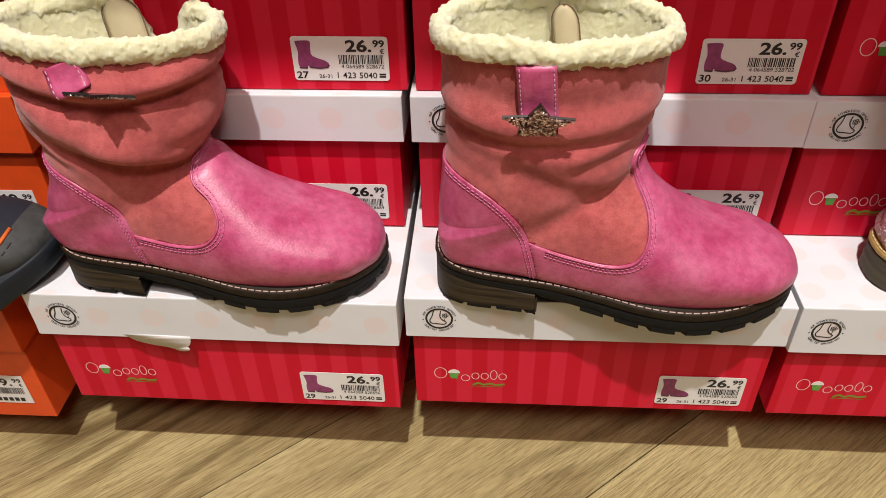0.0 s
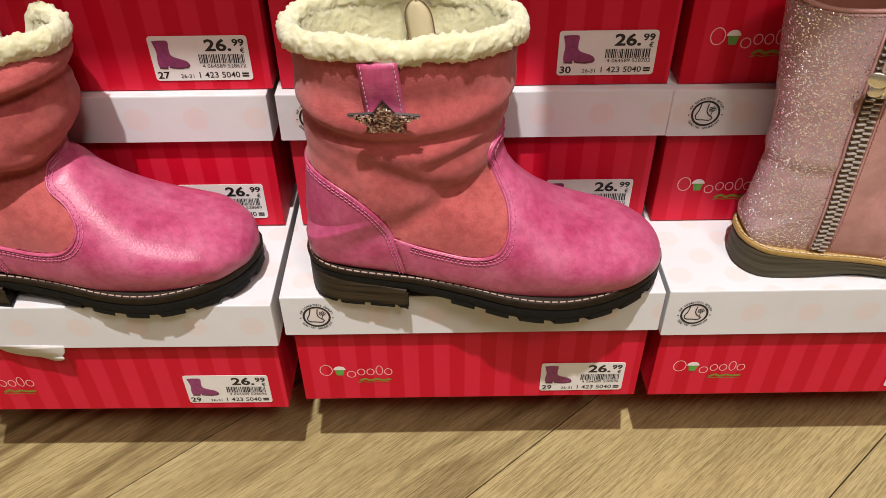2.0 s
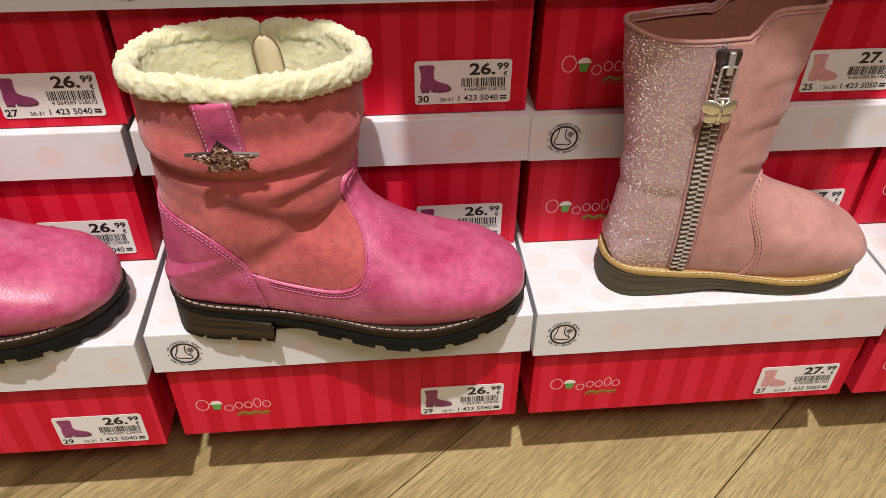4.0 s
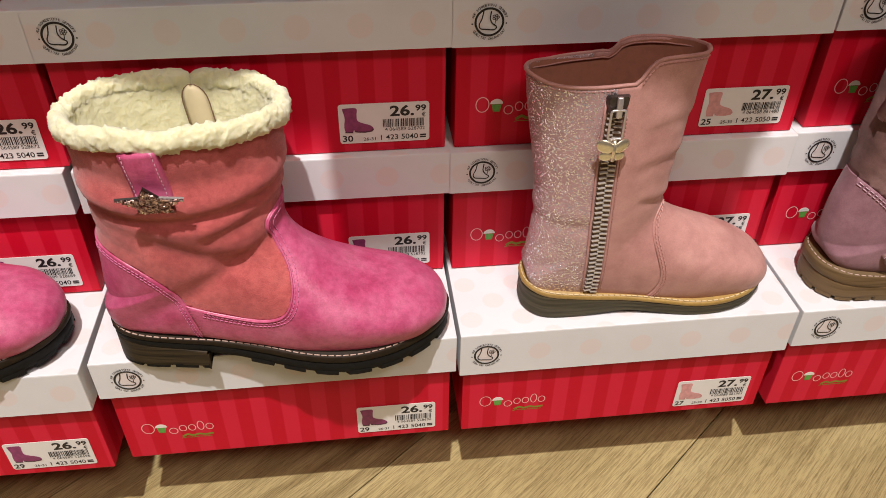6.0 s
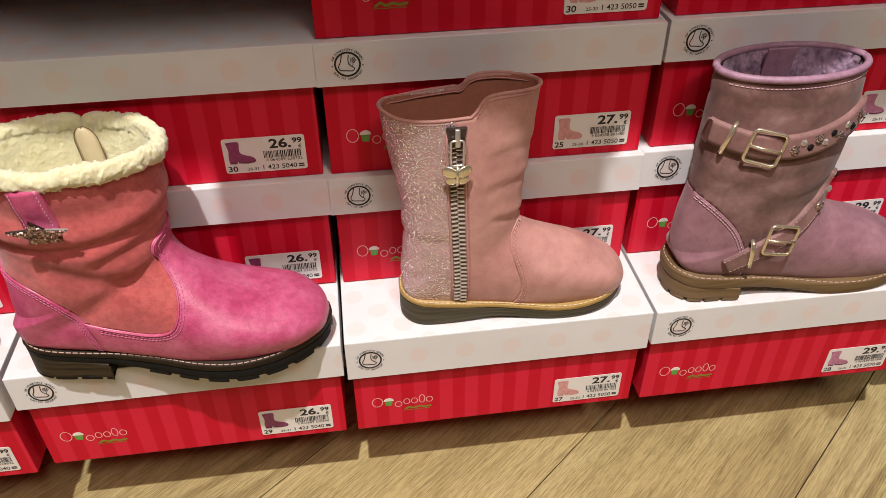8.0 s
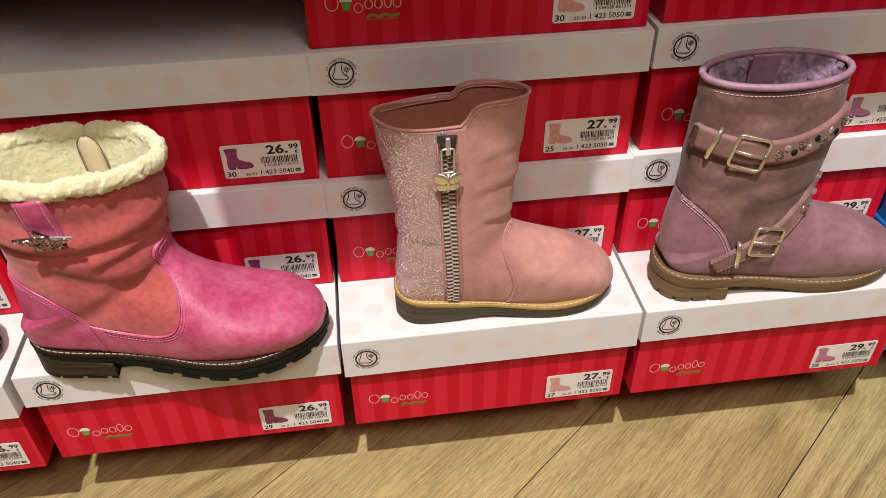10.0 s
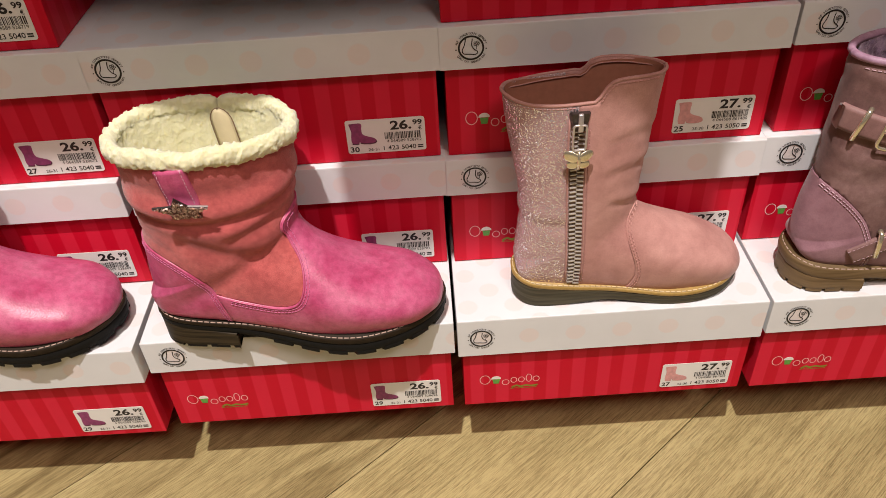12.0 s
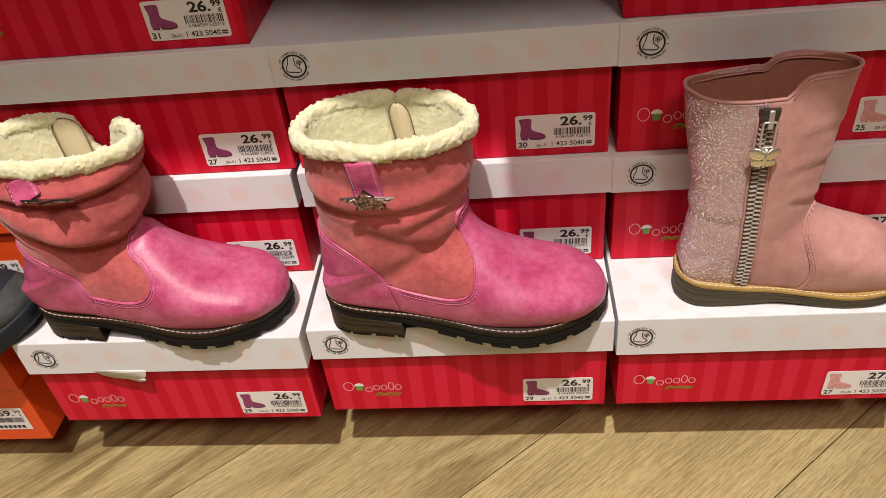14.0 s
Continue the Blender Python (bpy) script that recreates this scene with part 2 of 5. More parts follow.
M_BEIGE = plain("beige_lining", (0.60, 0.52, 0.33), 0.8, 0, 60, 0.08)
M_THREADBROWN = plain("brown_thread", (0.20, 0.12, 0.07), 0.8)
M_BEADS = beads("rose_metal_beads")
M_SOLE = plain("black_rubber", (0.012, 0.012, 0.012), 0.6, 0, 300, 0.3, 0.1, 0.12)
M_WELT = plain("dark_brown_welt", (0.026, 0.017, 0.010), 0.6, 0, 200, 0.35, 0.1, 0.15)
M_STACK = stacked("dark_stacked_heel", (0.012, 0.009, 0.006), (0.050, 0.036, 0.020))
M_STAR = glitter("star_glitter", (0.075, 0.045, 0.040), (0.78, 0.60, 0.54), 0.5, 0.42, 1250)
M_SILVER = plain("silver_metal", (0.70, 0.66, 0.66), 0.34, 0.75, 900, 0.1, 0.03)
M_TEETH = plain("nickel_teeth", (0.74, 0.70, 0.66), 0.26, 0.55, 900, 0.15, 0.03)
M_GOLD = plain("pale_gold_metal", (0.88, 0.81, 0.62), 0.24, 0.85, 900, 0.1, 0.03)
M_ROSE = mottled("rose_leather", (0.46, 0.225, 0.200), (0.58, 0.305, 0.270), (0.64, 0.355, 0.320), 0.55, 22, 1200, 0.12, 0.0003, 0.1, 0.35, blot=0.30)
M_SPARKLE = glitter("rose_glitter_fabric", (0.51, 0.320, 0.318), (0.96, 0.93, 1.0), 0.6, 0.25, 1500)
M_BROWNLINE = plain("brown_lining", (0.42, 0.175, 0.112), 0.75, 0, 200, 0.12)
M_MUSTARD = plain("mustard_welt", (0.42, 0.265, 0.070), 0.55, 0, 300, 0.2)
M_OCHRE = plain("ochre_thread", (0.72, 0.58, 0.34), 0.7)
M_TAUPE = stacked("taupe_sole", (0.042, 0.036, 0.022), (0.088, 0.076, 0.046))
M_ROSETHREAD = plain("rose_thread", (0.58, 0.30, 0.27), 0.7)
M_MAUVE = mottled("mauve_leather", (0.24, 0.118, 0.150), (0.325, 0.170, 0.208), (0.39, 0.220, 0.262), 0.60, 30, 1200, 0.15, 0.0003, 0.15, 0.3, blot=0.35)
M_TAUPESUEDE = mottled("brownish_mauve_leather", (0.105, 0.054, 0.049), (0.190, 0.101, 0.094), (0.320, 0.195, 0.188), 0.62, 26, 1200, 0.15, 0.0003, 0.15, 0.3, blot=0.55)
M_STRAP = mottled("dusky_rose_strap", (0.20, 0.105, 0.100), (0.275, 0.150, 0.142), (0.33, 0.190, 0.180), 0.55, 40, 1200, 0.12, 0.0003, 0.1, 0.35, blot=0.3)
M_DARKMETAL = plain("dark_silver_metal", (0.10, 0.085, 0.08), 0.35, 0.8, 900, 0.2, 0.03)
M_MAUVETRIM = mottled("mauve_trim", (0.34, 0.20, 0.29), (0.40, 0.24, 0.34), (0.45, 0.28, 0.38), 0.5, 40, 900, 0.15)
M_MAUVETHREAD = plain("mauve_thread", (0.60, 0.40, 0.48), 0.7)
M_MAUVEFLEECE = fleece_mat("mauve_fleece", (0.15, 0.095, 0.15), (0.44, 0.32, 0.44))
M_TANSOLE = stacked("tan_sole", (0.115, 0.072, 0.032), (0.185, 0.122, 0.060))
M_GREY = mottled("grey_nubuck", (0.030, 0.034, 0.034), (0.046, 0.050, 0.048), (0.065, 0.070, 0.066), 0.7, 40, 1200, 0.2)
M_NAVY = plain("navy_mesh", (0.012, 0.016, 0.030), 0.8, 0, 1500, 0.6, 0.6)
M_ORANGETRIM = plain("orange_trim", (0.80, 0.16, 0.03), 0.5)
M_DARKRUBBER = plain("dark_rubber", (0.014, 0.018, 0.024), 0.55, 0, 400, 0.2, 0.1, 0.25)
M_OAK = oak("oak_plank")
M_SHELF = plain("dark_shelf_metal", (0.06, 0.058, 0.056), 0.5, 0.3, 80, 0.15)
M_WALL = plain("shop_wall", (0.62, 0.555, 0.50), 0.8, 0, 8, 0.1)
M_CEIL = plain("shop_ceiling", (0.72, 0.71, 0.69), 0.85, 0, 8, 0.06)
M_JOINT = plain("floor_joint", (0.06, 0.042, 0.025), 0.8)

# ---- building helpers ----
ORIGIN = {}


def thing(name, origin, label, category, group="", kind=""):
    ob = new(name)
    ob.empty_display_size = 0.02
    ob.location = origin
    ORIGIN[ob] = Vector(origin)
    return tagged(ob, label, category, group, kind)


def part(name, bm, mat, parent, label="", smooth=True):
    """Link a bmesh, given in the world's metres, as one mesh under a thing or a part."""
    o = ORIGIN.get(parent, Vector())
    me = bpy.data.meshes.new(name)
    bm.normal_update()
    bm.to_mesh(me)
    bm.free()
    me.transform(Matrix.Translation(-o))
    for p in me.polygons:
        p.use_smooth = smooth
    me.materials.append(mat)
    ob = new(name, me)
    if parent is not None:
        ob.parent = parent
    ORIGIN[ob] = o
    return tagged(ob, label)


def spline(points, n):
    """n points along a Catmull-Rom curve through rows of numbers, even in the rows."""
    p = np.array(points, float)
    ext = np.vstack([2 * p[0] - p[1], p, 2 * p[-1] - p[-2]])
    out = []
    for s in np.linspace(0, len(p) - 1, n):
        i = min(int(s), len(p) - 2)
        t = s - i
        a, b, c, d = ext[i:i + 4]
        out.append(0.5 * (2 * b + (c - a) * t + (2 * a - 5 * b + 4 * c - d) * t * t + (3 * b - a - 3 * c + d) * t ** 3))
    return np.array(out)


def even(points, step):
    """Points at even steps along a polyline."""
    p = np.array(points, float)
    d = np.concatenate([[0], np.cumsum(np.linalg.norm(np.diff(p, axis=0), axis=1))])
    s = np.linspace(0, d[-1], max(2, int(d[-1] / step) + 1))
    return np.stack([np.interp(s, d, p[:, k]) for k in range(p.shape[1])], 1)


def loft(rings, cap_first=False, cap_last=False, closed=False):
    bm = bmesh.new()
    vs = [[bm.verts.new(p) for p in r] for r in rings]
    n = len(vs[0])
    pairs = list(zip(vs, vs[1:])) + ([(vs[-1], vs[0])] if closed else [])
    for a, b in pairs:
        for i in range(n):
            j = (i + 1) % n
            bm.faces.new((a[i], a[j], b[j], b[i]))
    if cap_first:
        bm.faces.new(vs[0][::-1])
    if cap_last:
        bm.faces.new(vs[-1])
    bmesh.ops.recalc_face_normals(bm, faces=bm.faces)
    return bm


def tube(points, radius, seg=8, closed=False, flat=1.0):
    """A round rod along points."""
    pts = [Vector(p) for p in points]
    rings = []
    for i, p in enumerate(pts):
        a = pts[i - 1] if (i or closed) else p
        b = pts[(i + 1) % len(pts)] if (i + 1 < len(pts) or closed) else p
        d = (b - a).normalized()
        u = d.cross(Vector((0, 1, 0)))
        u = u.normalized() if u.length > 1e-4 else Vector((1, 0, 0))
        w = d.cross(u)
        rings.append([p + radius * (math.cos(k * math.tau / seg) * u + flat * math.sin(k * math.tau / seg) * w) for k in range(seg)])
    return loft(rings, not closed, not closed, closed)


def block(bm, m, sx, sy, sz, bevel=0.0):
    """Add a bevelled block, centred on the pose m."""
    r = bmesh.ops.create_cube(bm, size=1, matrix=m @ Matrix.Diagonal((sx, sy, sz, 1)))
    if bevel:
        es = list({e for v in r["verts"] for e in v.link_edges})
        bmesh.ops.bevel(bm, geom=es, offset=bevel, segments=2, affect="EDGES", profile=0.6)
    return r


def dist_to(poly, xy):
    """Signed distance to a closed polygon in numpy, negative inside."""
    p, q = poly, np.roll(poly, -1, axis=0)
    best = np.full(len(xy), 1e9)
    inside = np.zeros(len(xy), bool)
    for a, b in zip(p, q):
        e = b - a
        t = np.clip(((xy - a) @ e) / max(e @ e, 1e-12), 0, 1)
        best = np.minimum(best, np.linalg.norm(xy - a - t[:, None] * e, axis=1))
        if a[1] != b[1]:
            hit = ((a[1] > xy[:, 1]) != (b[1] > xy[:, 1])) & (xy[:, 0] < (b[0] - a[0]) * (xy[:, 1] - a[1]) / (b[1] - a[1]) + a[0])
            inside ^= hit
    return np.where(inside, -best, best)


def cut(bm, poly):
    """Cut a mesh along a polygon's outline seen from the side; returns the faces inside it."""
    bm.verts.ensure_lookup_table()
    verts = list(bm.verts)
    g = dist_to(np.array(poly, float), np.array([(v.co.x, v.co.z) for v in verts]))
    val = {v: float(x) for v, x in zip(verts, g)}
    for e in list(bm.edges):
        a, b = e.verts
        if val[a] * val[b] < 0:
            _, nv = bmesh.utils.edge_split(e, a, val[a] / (val[a] - val[b]))
            val[nv] = 0.0
    for f in list(bm.faces):
        z = [l.vert for l in f.loops if val[l.vert] == 0.0]
        if len(z) == 2 and bm.edges.get(z) is None:
            bmesh.utils.face_split(f, z[0], z[1])
    return [f for f in bm.faces if sum(val[v] for v in f.verts) < 0]


def take(bm, faces, lift=0.0, rim=0.0):
    """Move faces of bm into a bmesh of their own, lifted along the normals, with a turned-in rim."""
    bm.normal_update()
    out, made = bmesh.new(), {}
    for f in faces:
        row = []
        for v in f.verts:
            if v not in made:
                made[v] = out.verts.new(v.co + v.normal * lift)
            row.append(made[v])
        out.faces.new(row)
    bmesh.ops.delete(bm, geom=faces, context="FACES")
    if rim:
        out.normal_update()
        edges = [e for e in out.edges if e.is_boundary]
        nrm = {v: v.normal.copy() for e in edges for v in e.verts}
        r = bmesh.ops.extrude_edge_only(out, edges=edges)
        new_v = [x for x in r["geom"] if isinstance(x, bmesh.types.BMVert)]
        near = {v: n for v, n in nrm.items()}
        for v in new_v:
            src = min((e.other_vert(v) for e in v.link_edges if e.other_vert(v) in near), key=lambda o: (o.co - v.co).length, default=None)
            if src:
                v.co -= near[src] * rim
    return out


from mathutils.bvhtree import BVHTree


def on_surface(tree, x, z, side=-1):
    """The point of a surface met from the side at x, z, and its normal."""
    p, n, _, _ = tree.ray_cast(Vector((x, 0.43 + side * 0.3, z)), Vector((0, -side, 0)))
    if p is not None and n.y * side < 0:
        n = -n
    return p, n


def stitches(tree, curve, step=0.0026, length=0.0019, r=0.00027, sides=(-1,), lift=0.0004):
    """A row of single stitches along a side-view curve laid on a surface."""
    bm = bmesh.new()
    for side in sides:
        pts = even(curve, step)
        for a, b in zip(pts, pts[1:]):
            d = (b - a) * (length / max(np.linalg.norm(b - a), 1e-6)) / 2
            m = (a + b) / 2
            p, n = on_surface(tree, m[0] - d[0], m[1] - d[1], side)
            q, n2 = on_surface(tree, m[0] + d[0], m[1] + d[1], side)
            if p is None or q is None or (p - q).length > 3 * length:
                continue
            t = q - p
            mid = (p + q) / 2 + n * lift
            rot = t.to_track_quat("X", "Z").to_matrix().to_4x4()
            block(bm, Matrix.Translation(mid) @ rot, t.length, 2 * r, 2 * r, 0.0002)
    return bm


def patch(tree, rows, lift=0.001, thick=0.0014, side=-1):
    """A strip of leather laid on a surface: rows of (x, z) points, one row along the strip at each step across."""
    bm = bmesh.new()
    top, low = [], []
    for row in rows:
        a, b = [], []
        last = None
        for x, z in row:
            p, n = on_surface(tree, x, z, side)
            if p is None or p.y > 0.435:
                p, n = last if last else (Vector((x, 0.43, z)), Vector((0, side, 0)))
            last = (p, n)
            a.append(bm.verts.new(p + n * (lift + thick)))
            b.append(bm.verts.new(p - n * 0.0008))
        top.append(a)
        low.append(b)
    R, C = len(top), len(top[0])
    for i in range(R - 1):
        for j in range(C - 1):
            bm.faces.new((top[i][j], top[i][j + 1], top[i + 1][j + 1], top[i + 1][j]))
    ring = [(0, j) for j in range(C)] + [(i, C - 1) for i in range(1, R)] + [(R - 1, j) for j in range(C - 2, -1, -1)] + [(i, 0) for i in range(R - 2, 0, -1)]
    for (i, j), (k, l) in zip(ring, ring[1:] + ring[:1]):
        bm.faces.new((top[i][j], low[i][j], low[k][l], top[k][l]))
    bmesh.ops.recalc_face_normals(bm, faces=bm.faces)
    return bm


def strip_rows(mid, half, n, across=5):
    """Rows for patch(): a strip of half width `half` about a side-view curve."""
    c = spline(mid, n)
    t = np.gradient(c, axis=0)
    t /= np.linalg.norm(t, axis=1)[:, None]
    nrm = np.stack([-t[:, 1], t[:, 0]], 1)
    return [[tuple(p + q * half * s) for p, q in zip(c, nrm)] for s in np.linspace(-1, 1, across)]


_glyphs = {}


def text_mesh(body, size, fat=0.0, wide=1.0):
    """Text as mesh data in the x-z plane, its left end at the origin, facing -y."""
    key = (body, size, fat, wide)
    if key not in _glyphs:
        cu = bpy.data.curves.new("text", "FONT")
        cu.body, cu.size, cu.offset = body, size, fat * size
        cu.resolution_u = 3
        ob = new("text", cu)
        me = bpy.data.meshes.new_from_object(ob.evaluated_get(bpy.context.evaluated_depsgraph_get()))
        bpy.data.objects.remove(ob)
        bpy.data.curves.remove(cu)
        me.transform(Matrix.Rotation(radians(90), 4, "X") @ Matrix.Diagonal((wide, 1, 1, 1)))
        _glyphs[key] = me
    return _glyphs[key]


def add_text(bm, body, size, x, y, z, fat=0.0, wide=1.0, right=False, turn=0.0):
    me = text_mesh(body, size, fat, wide)
    w = max((v.co.x for v in me.vertices), default=0)
    t = bmesh.new()
    t.from_mesh(me)
    t.transform(Matrix.Translation((x, y, z)) @ Matrix.Rotation(-turn, 4, "Y") @ Matrix.Translation((-w if right else 0, 0, 0)))
    tmp = bpy.data.meshes.new("tmp")
    t.to_mesh(tmp)
    t.free()
    bm.from_mesh(tmp)
    bpy.data.meshes.remove(tmp)


def flat_shape(bm, pts, y, thick=0.0002):
    """An upright thin plate from side-view points."""
    a = [bm.verts.new((x, y - thick, z)) for x, z in pts]
    b = [bm.verts.new((x, y, z)) for x, z in pts]
    f = bm.faces.new(a)
    n = len(a)
    for i in range(n):
        bm.faces.new((a[i], b[i], b[(i + 1) % n], a[(i + 1) % n]))
    bm.normal_update()
    if f.normal.y > 0:
        bmesh.ops.reverse_faces(bm, faces=[f])


def disc_ring(bm, x, y, z, r0, r1, n=40):
    a = [bm.verts.new((x + r0 * math.cos(k * math.tau / n), y, z + r0 * math.sin(k * math.tau / n))) for k in range(n)]
    b = [bm.verts.new((x + r1 * math.cos(k * math.tau / n), y, z + r1 * math.sin(k * math.tau / n))) for k in range(n)]
    for k in range(n):
        bm.faces.new((a[k], b[k], b[(k + 1) % n], a[(k + 1) % n]))


def stroke(bm, pts, y, w):
    """A drawn line of width w in the x-z plane."""
    p = np.array(pts, float)
    t = np.gradient(p, axis=0)
    t /= np.maximum(np.linalg.norm(t, axis=1), 1e-9)[:, None]
    n = np.stack([-t[:, 1], t[:, 0]], 1) * w / 2
    a = [bm.verts.new((q[0], y, q[1])) for q in p + n]
    b = [bm.verts.new((q[0], y, q[1])) for q in p - n]
    for i in range(len(p) - 1):
        bm.faces.new((a[i], a[i + 1], b[i + 1], b[i]))


# ---- structure ----
def slab(name, lo, hi, mat, label, category="structure", bevel=0.0):
    bm = bmesh.new()
    c = [(a + b) / 2 for a, b in zip(lo, hi)]
    block(bm, Matrix.Translation(c), *[b - a for a, b in zip(lo, hi)], bevel)
    ob = part(name, bm, mat, None, label, smooth=False)
    return tagged(ob, label, category, kind="structure")


slab("wall_north", (-4.0, 1.0, -0.1), (4.0, 1.15, 3.0), M_WALL, "plain wall behind the shelving", "wall")
slab("wall_south", (-4.0, -4.15, -0.1), (4.0, -4.0, 3.0), M_WALL, "plain pale shop wall", "wall")
slab("wall_west", (-4.15, -4.15, -0.1), (-4.0, 1.15, 3.0), M_WALL, "plain pale shop wall", "wall")
slab("wall_east", (4.0, -4.15, -0.1), (4.15, 1.15, 3.0), M_WALL, "plain pale shop wall", "wall")
slab("ceiling", (-4.15, -4.15, 3.0), (4.15, 1.15, 3.1), M_CEIL, "plain pale shop ceiling", "ceiling")


# ---- shoe boxes ----
def uv_box(bm, quads, flag=0.0):
    uv = bm.loops.layers.uv.new("UVMap") if not bm.loops.layers.uv else bm.loops.layers.uv.active
    for f in bm.faces:
        n = f.normal
        for l in f.loops:
            c = l.vert.co
            if abs(n.y) > 0.7:
                l[uv].uv = (c.x + quads[0] + flag, c.z + quads[1])
            elif abs(n.z) > 0.7:
                l[uv].uv = (c.x + quads[0], c.y + quads[2])
            else:
                l[uv].uv = (c.y + quads[0] + flag, c.z + quads[1])


def lid_mesh(x0, x1, y0, y1, z0, z1, t=0.0012):
    """A lid open below, with walls of thickness t and softened corners."""
    bm = bmesh.new()
    block(bm, Matrix.Translation(((x0 + x1) / 2, (y0 + y1) / 2, (z0 + z1) / 2)), x1 - x0, y1 - y0, z1 - z0)
    bm.normal_update()
    bottom = [f for f in bm.faces if f.normal.z < -0.9]
    r = bmesh.ops.inset_region(bm, faces=bottom, thickness=t)
    for v in bottom[0].verts:
        v.co.z = z1 - t
    es = [e for e in bm.edges if max(v.co.z for v in e.verts) > z1 - t / 2 or (abs(e.verts[0].co.z - e.verts[1].co.z) > t and e.verts[0].co.x in (x0, x1))]
    bmesh.ops.bevel(bm, geom=es, offset=0.0009, segments=2, affect="EDGES", profile=0.6)
    bm.normal_update()
    return bm


DX, DEEP, WIDE = 0.0035, 0.290, 0.235


def shoe_box(x, y, z, high=0.106, lid_h=0.036, yaw=0.0, price=None, size="", span="", article="", code="", picture=None, logo=True, stamp=True, stamp_x=0.0185, torn=False, colour="pink"):
    """A striped box with a dotted lid; x, y, z is the body's lower left front corner."""
    lab = "red striped cardboard shoe box, white dotted lid"
    if torn:
        lab += " with torn edge"
    box = thing("shoe_box", (0, 0, 0), lab, "shoe box", "stacked striped shoe boxes")
    zl = high - lid_h
    bm = bmesh.new()
    block(bm, Matrix.Translation((WIDE / 2, DEEP / 2, (high - 0.004) / 2)), WIDE, DEEP, high - 0.004, 0.0009)
    bm.normal_update()
    uv_box(bm, (random.random() * 0.02, 0, 0))
    part("body", bm, M_RED, box, "red cardboard with paler stripes", smooth=False)
    bm = lid_mesh(-DX, WIDE + DX, -DX - 0.003, DEEP + DX, zl, high)
    uv_box(bm, (random.random() * 0.03, 0.04925 - zl - lid_h / 2, 0), 100.0)
    lid = part("lid", bm, M_DOTS, box, "white cardboard with pale pink dots", smooth=False)
    yl = -DX - 0.003 - 0.0003
    if torn:
        bm = bmesh.new()
        pts = spline([(0.055, zl + 0.003), (0.062, zl - 0.002), (0.074, zl - 0.005), (0.084, zl - 0.0065), (0.092, zl - 0.009), (0.098, zl - 0.0085), (0.097, zl - 0.006), (0.099, zl - 0.004), (0.100, zl + 0.002)], 30)
        flat_shape(bm, [tuple(p) for p in pts], yl + 0.0006, 0.0008)
        for v in bm.verts:
            v.co.y -= 0.25 * max(0, zl - v.co.z)
        part("torn_flap", bm, M_LABEL, lid, "torn white paper edge")
    if stamp:
        bm = bmesh.new()
        cx, cz = stamp_x, zl + lid_h * 0.5
        disc_ring(bm, cx, yl, cz, 0.0076, 0.0089)
        stroke(bm, spline([(cx - 0.0035, cz + 0.0068), (cx - 0.0045, cz + 0.002), (cx - 0.0060, cz - 0.0015), (cx - 0.0050, cz - 0.0040), (cx - 0.0010, cz - 0.0045), (cx + 0.0030, cz - 0.0048), (cx + 0.0045, cz - 0.0030), (cx + 0.0020, cz - 0.0010), (cx + 0.0005, cz + 0.0020), (cx + 0.0010, cz + 0.0066)], 30), yl, 0.0007)
        for k in range(5):
            a = k * math.tau / 5
            disc_ring(bm, cx + 0.0038 + 0.0014 * math.cos(a), yl, cz + 0.0028 + 0.0012 * math.sin(a), 0.0005, 0.0009, 10)
        stroke(bm, [(cx + 0.0038, cz + 0.0016), (cx + 0.0036, cz - 0.0005), (cx + 0.0030, cz - 0.0022)], yl, 0.0004)
        for word, mid, sign in (("AUF SCHADSTOFFE GEPRÜFT", 90, -1), ("QUALITÄT GARANTIERT", 270, 1)):
            step = 6.6
            for i, ch in enumerate(word):
                if ch == " ":
                    continue
                a = radians(mid + sign * (i - (len(word) - 1) / 2) * step)
                rr = 0.0096 if sign < 0 else 0.0111
                turn = a - math.pi / 2 if sign < 0 else a + math.pi / 2
                add_text(bm, ch, 0.0021, cx + rr * math.cos(a) - 0.0005 * math.cos(turn), yl, cz + rr * math.sin(a) - 0.0005 * math.sin(turn), 0.01, 1.0, False, turn)
        for s in (-1, 1):
            disc_ring(bm, cx + s * 0.0102, yl, cz - 0.001, 0.0, 0.0005, 8)
        part("quality_stamp", bm, M_INK, lid, "round black printed stamp with a foot and flower", smooth=False)
    yb = -0.0003
    if logo:
        # the maker's mark as plain shapes: strokes of the letters' size, a cup and a green band
        bm = bmesh.new()
        lx, lz = 0.0135, 0.0255
        for i, (dx, w, h, dz) in enumerate(((0.0, 0.0085, 0.0105, 0.0), (0.0185, 0.0058, 0.0062, -0.0022), (0.0258, 0.0050, 0.0062, 0.0), (0.0322, 0.0050, 0.0062, 0.0), (0.0386, 0.0046, 0.0092, 0.0), (0.0444, 0.0052, 0.0062, 0.0))):
            n = 18
            cx, cz = lx + dx + w / 2, lz + dz + h / 2
            disc = [(cx + w / 2 * math.cos(k * math.tau / n), cz + h / 2 * math.sin(k * math.tau / n)) for k in range(n + 1)]
            stroke(bm, disc, yb, 0.0006)
        mark = tagged(part("brand_mark", bm, M_PALE, box, "thin pale pink printed strokes", smooth=False), kind="stuff")
        bm = bmesh.new()
        cx = lx + 0.0135
        flat_shape(bm, [(cx - 0.0032, lz + 0.0052), (cx + 0.0032, lz + 0.0052), (cx + 0.0022, lz), (cx - 0.0022, lz)], yb, 0.0001)
        part("cup", bm, M_GREEN, mark, "small green cup print", smooth=False)
        bm = bmesh.new()
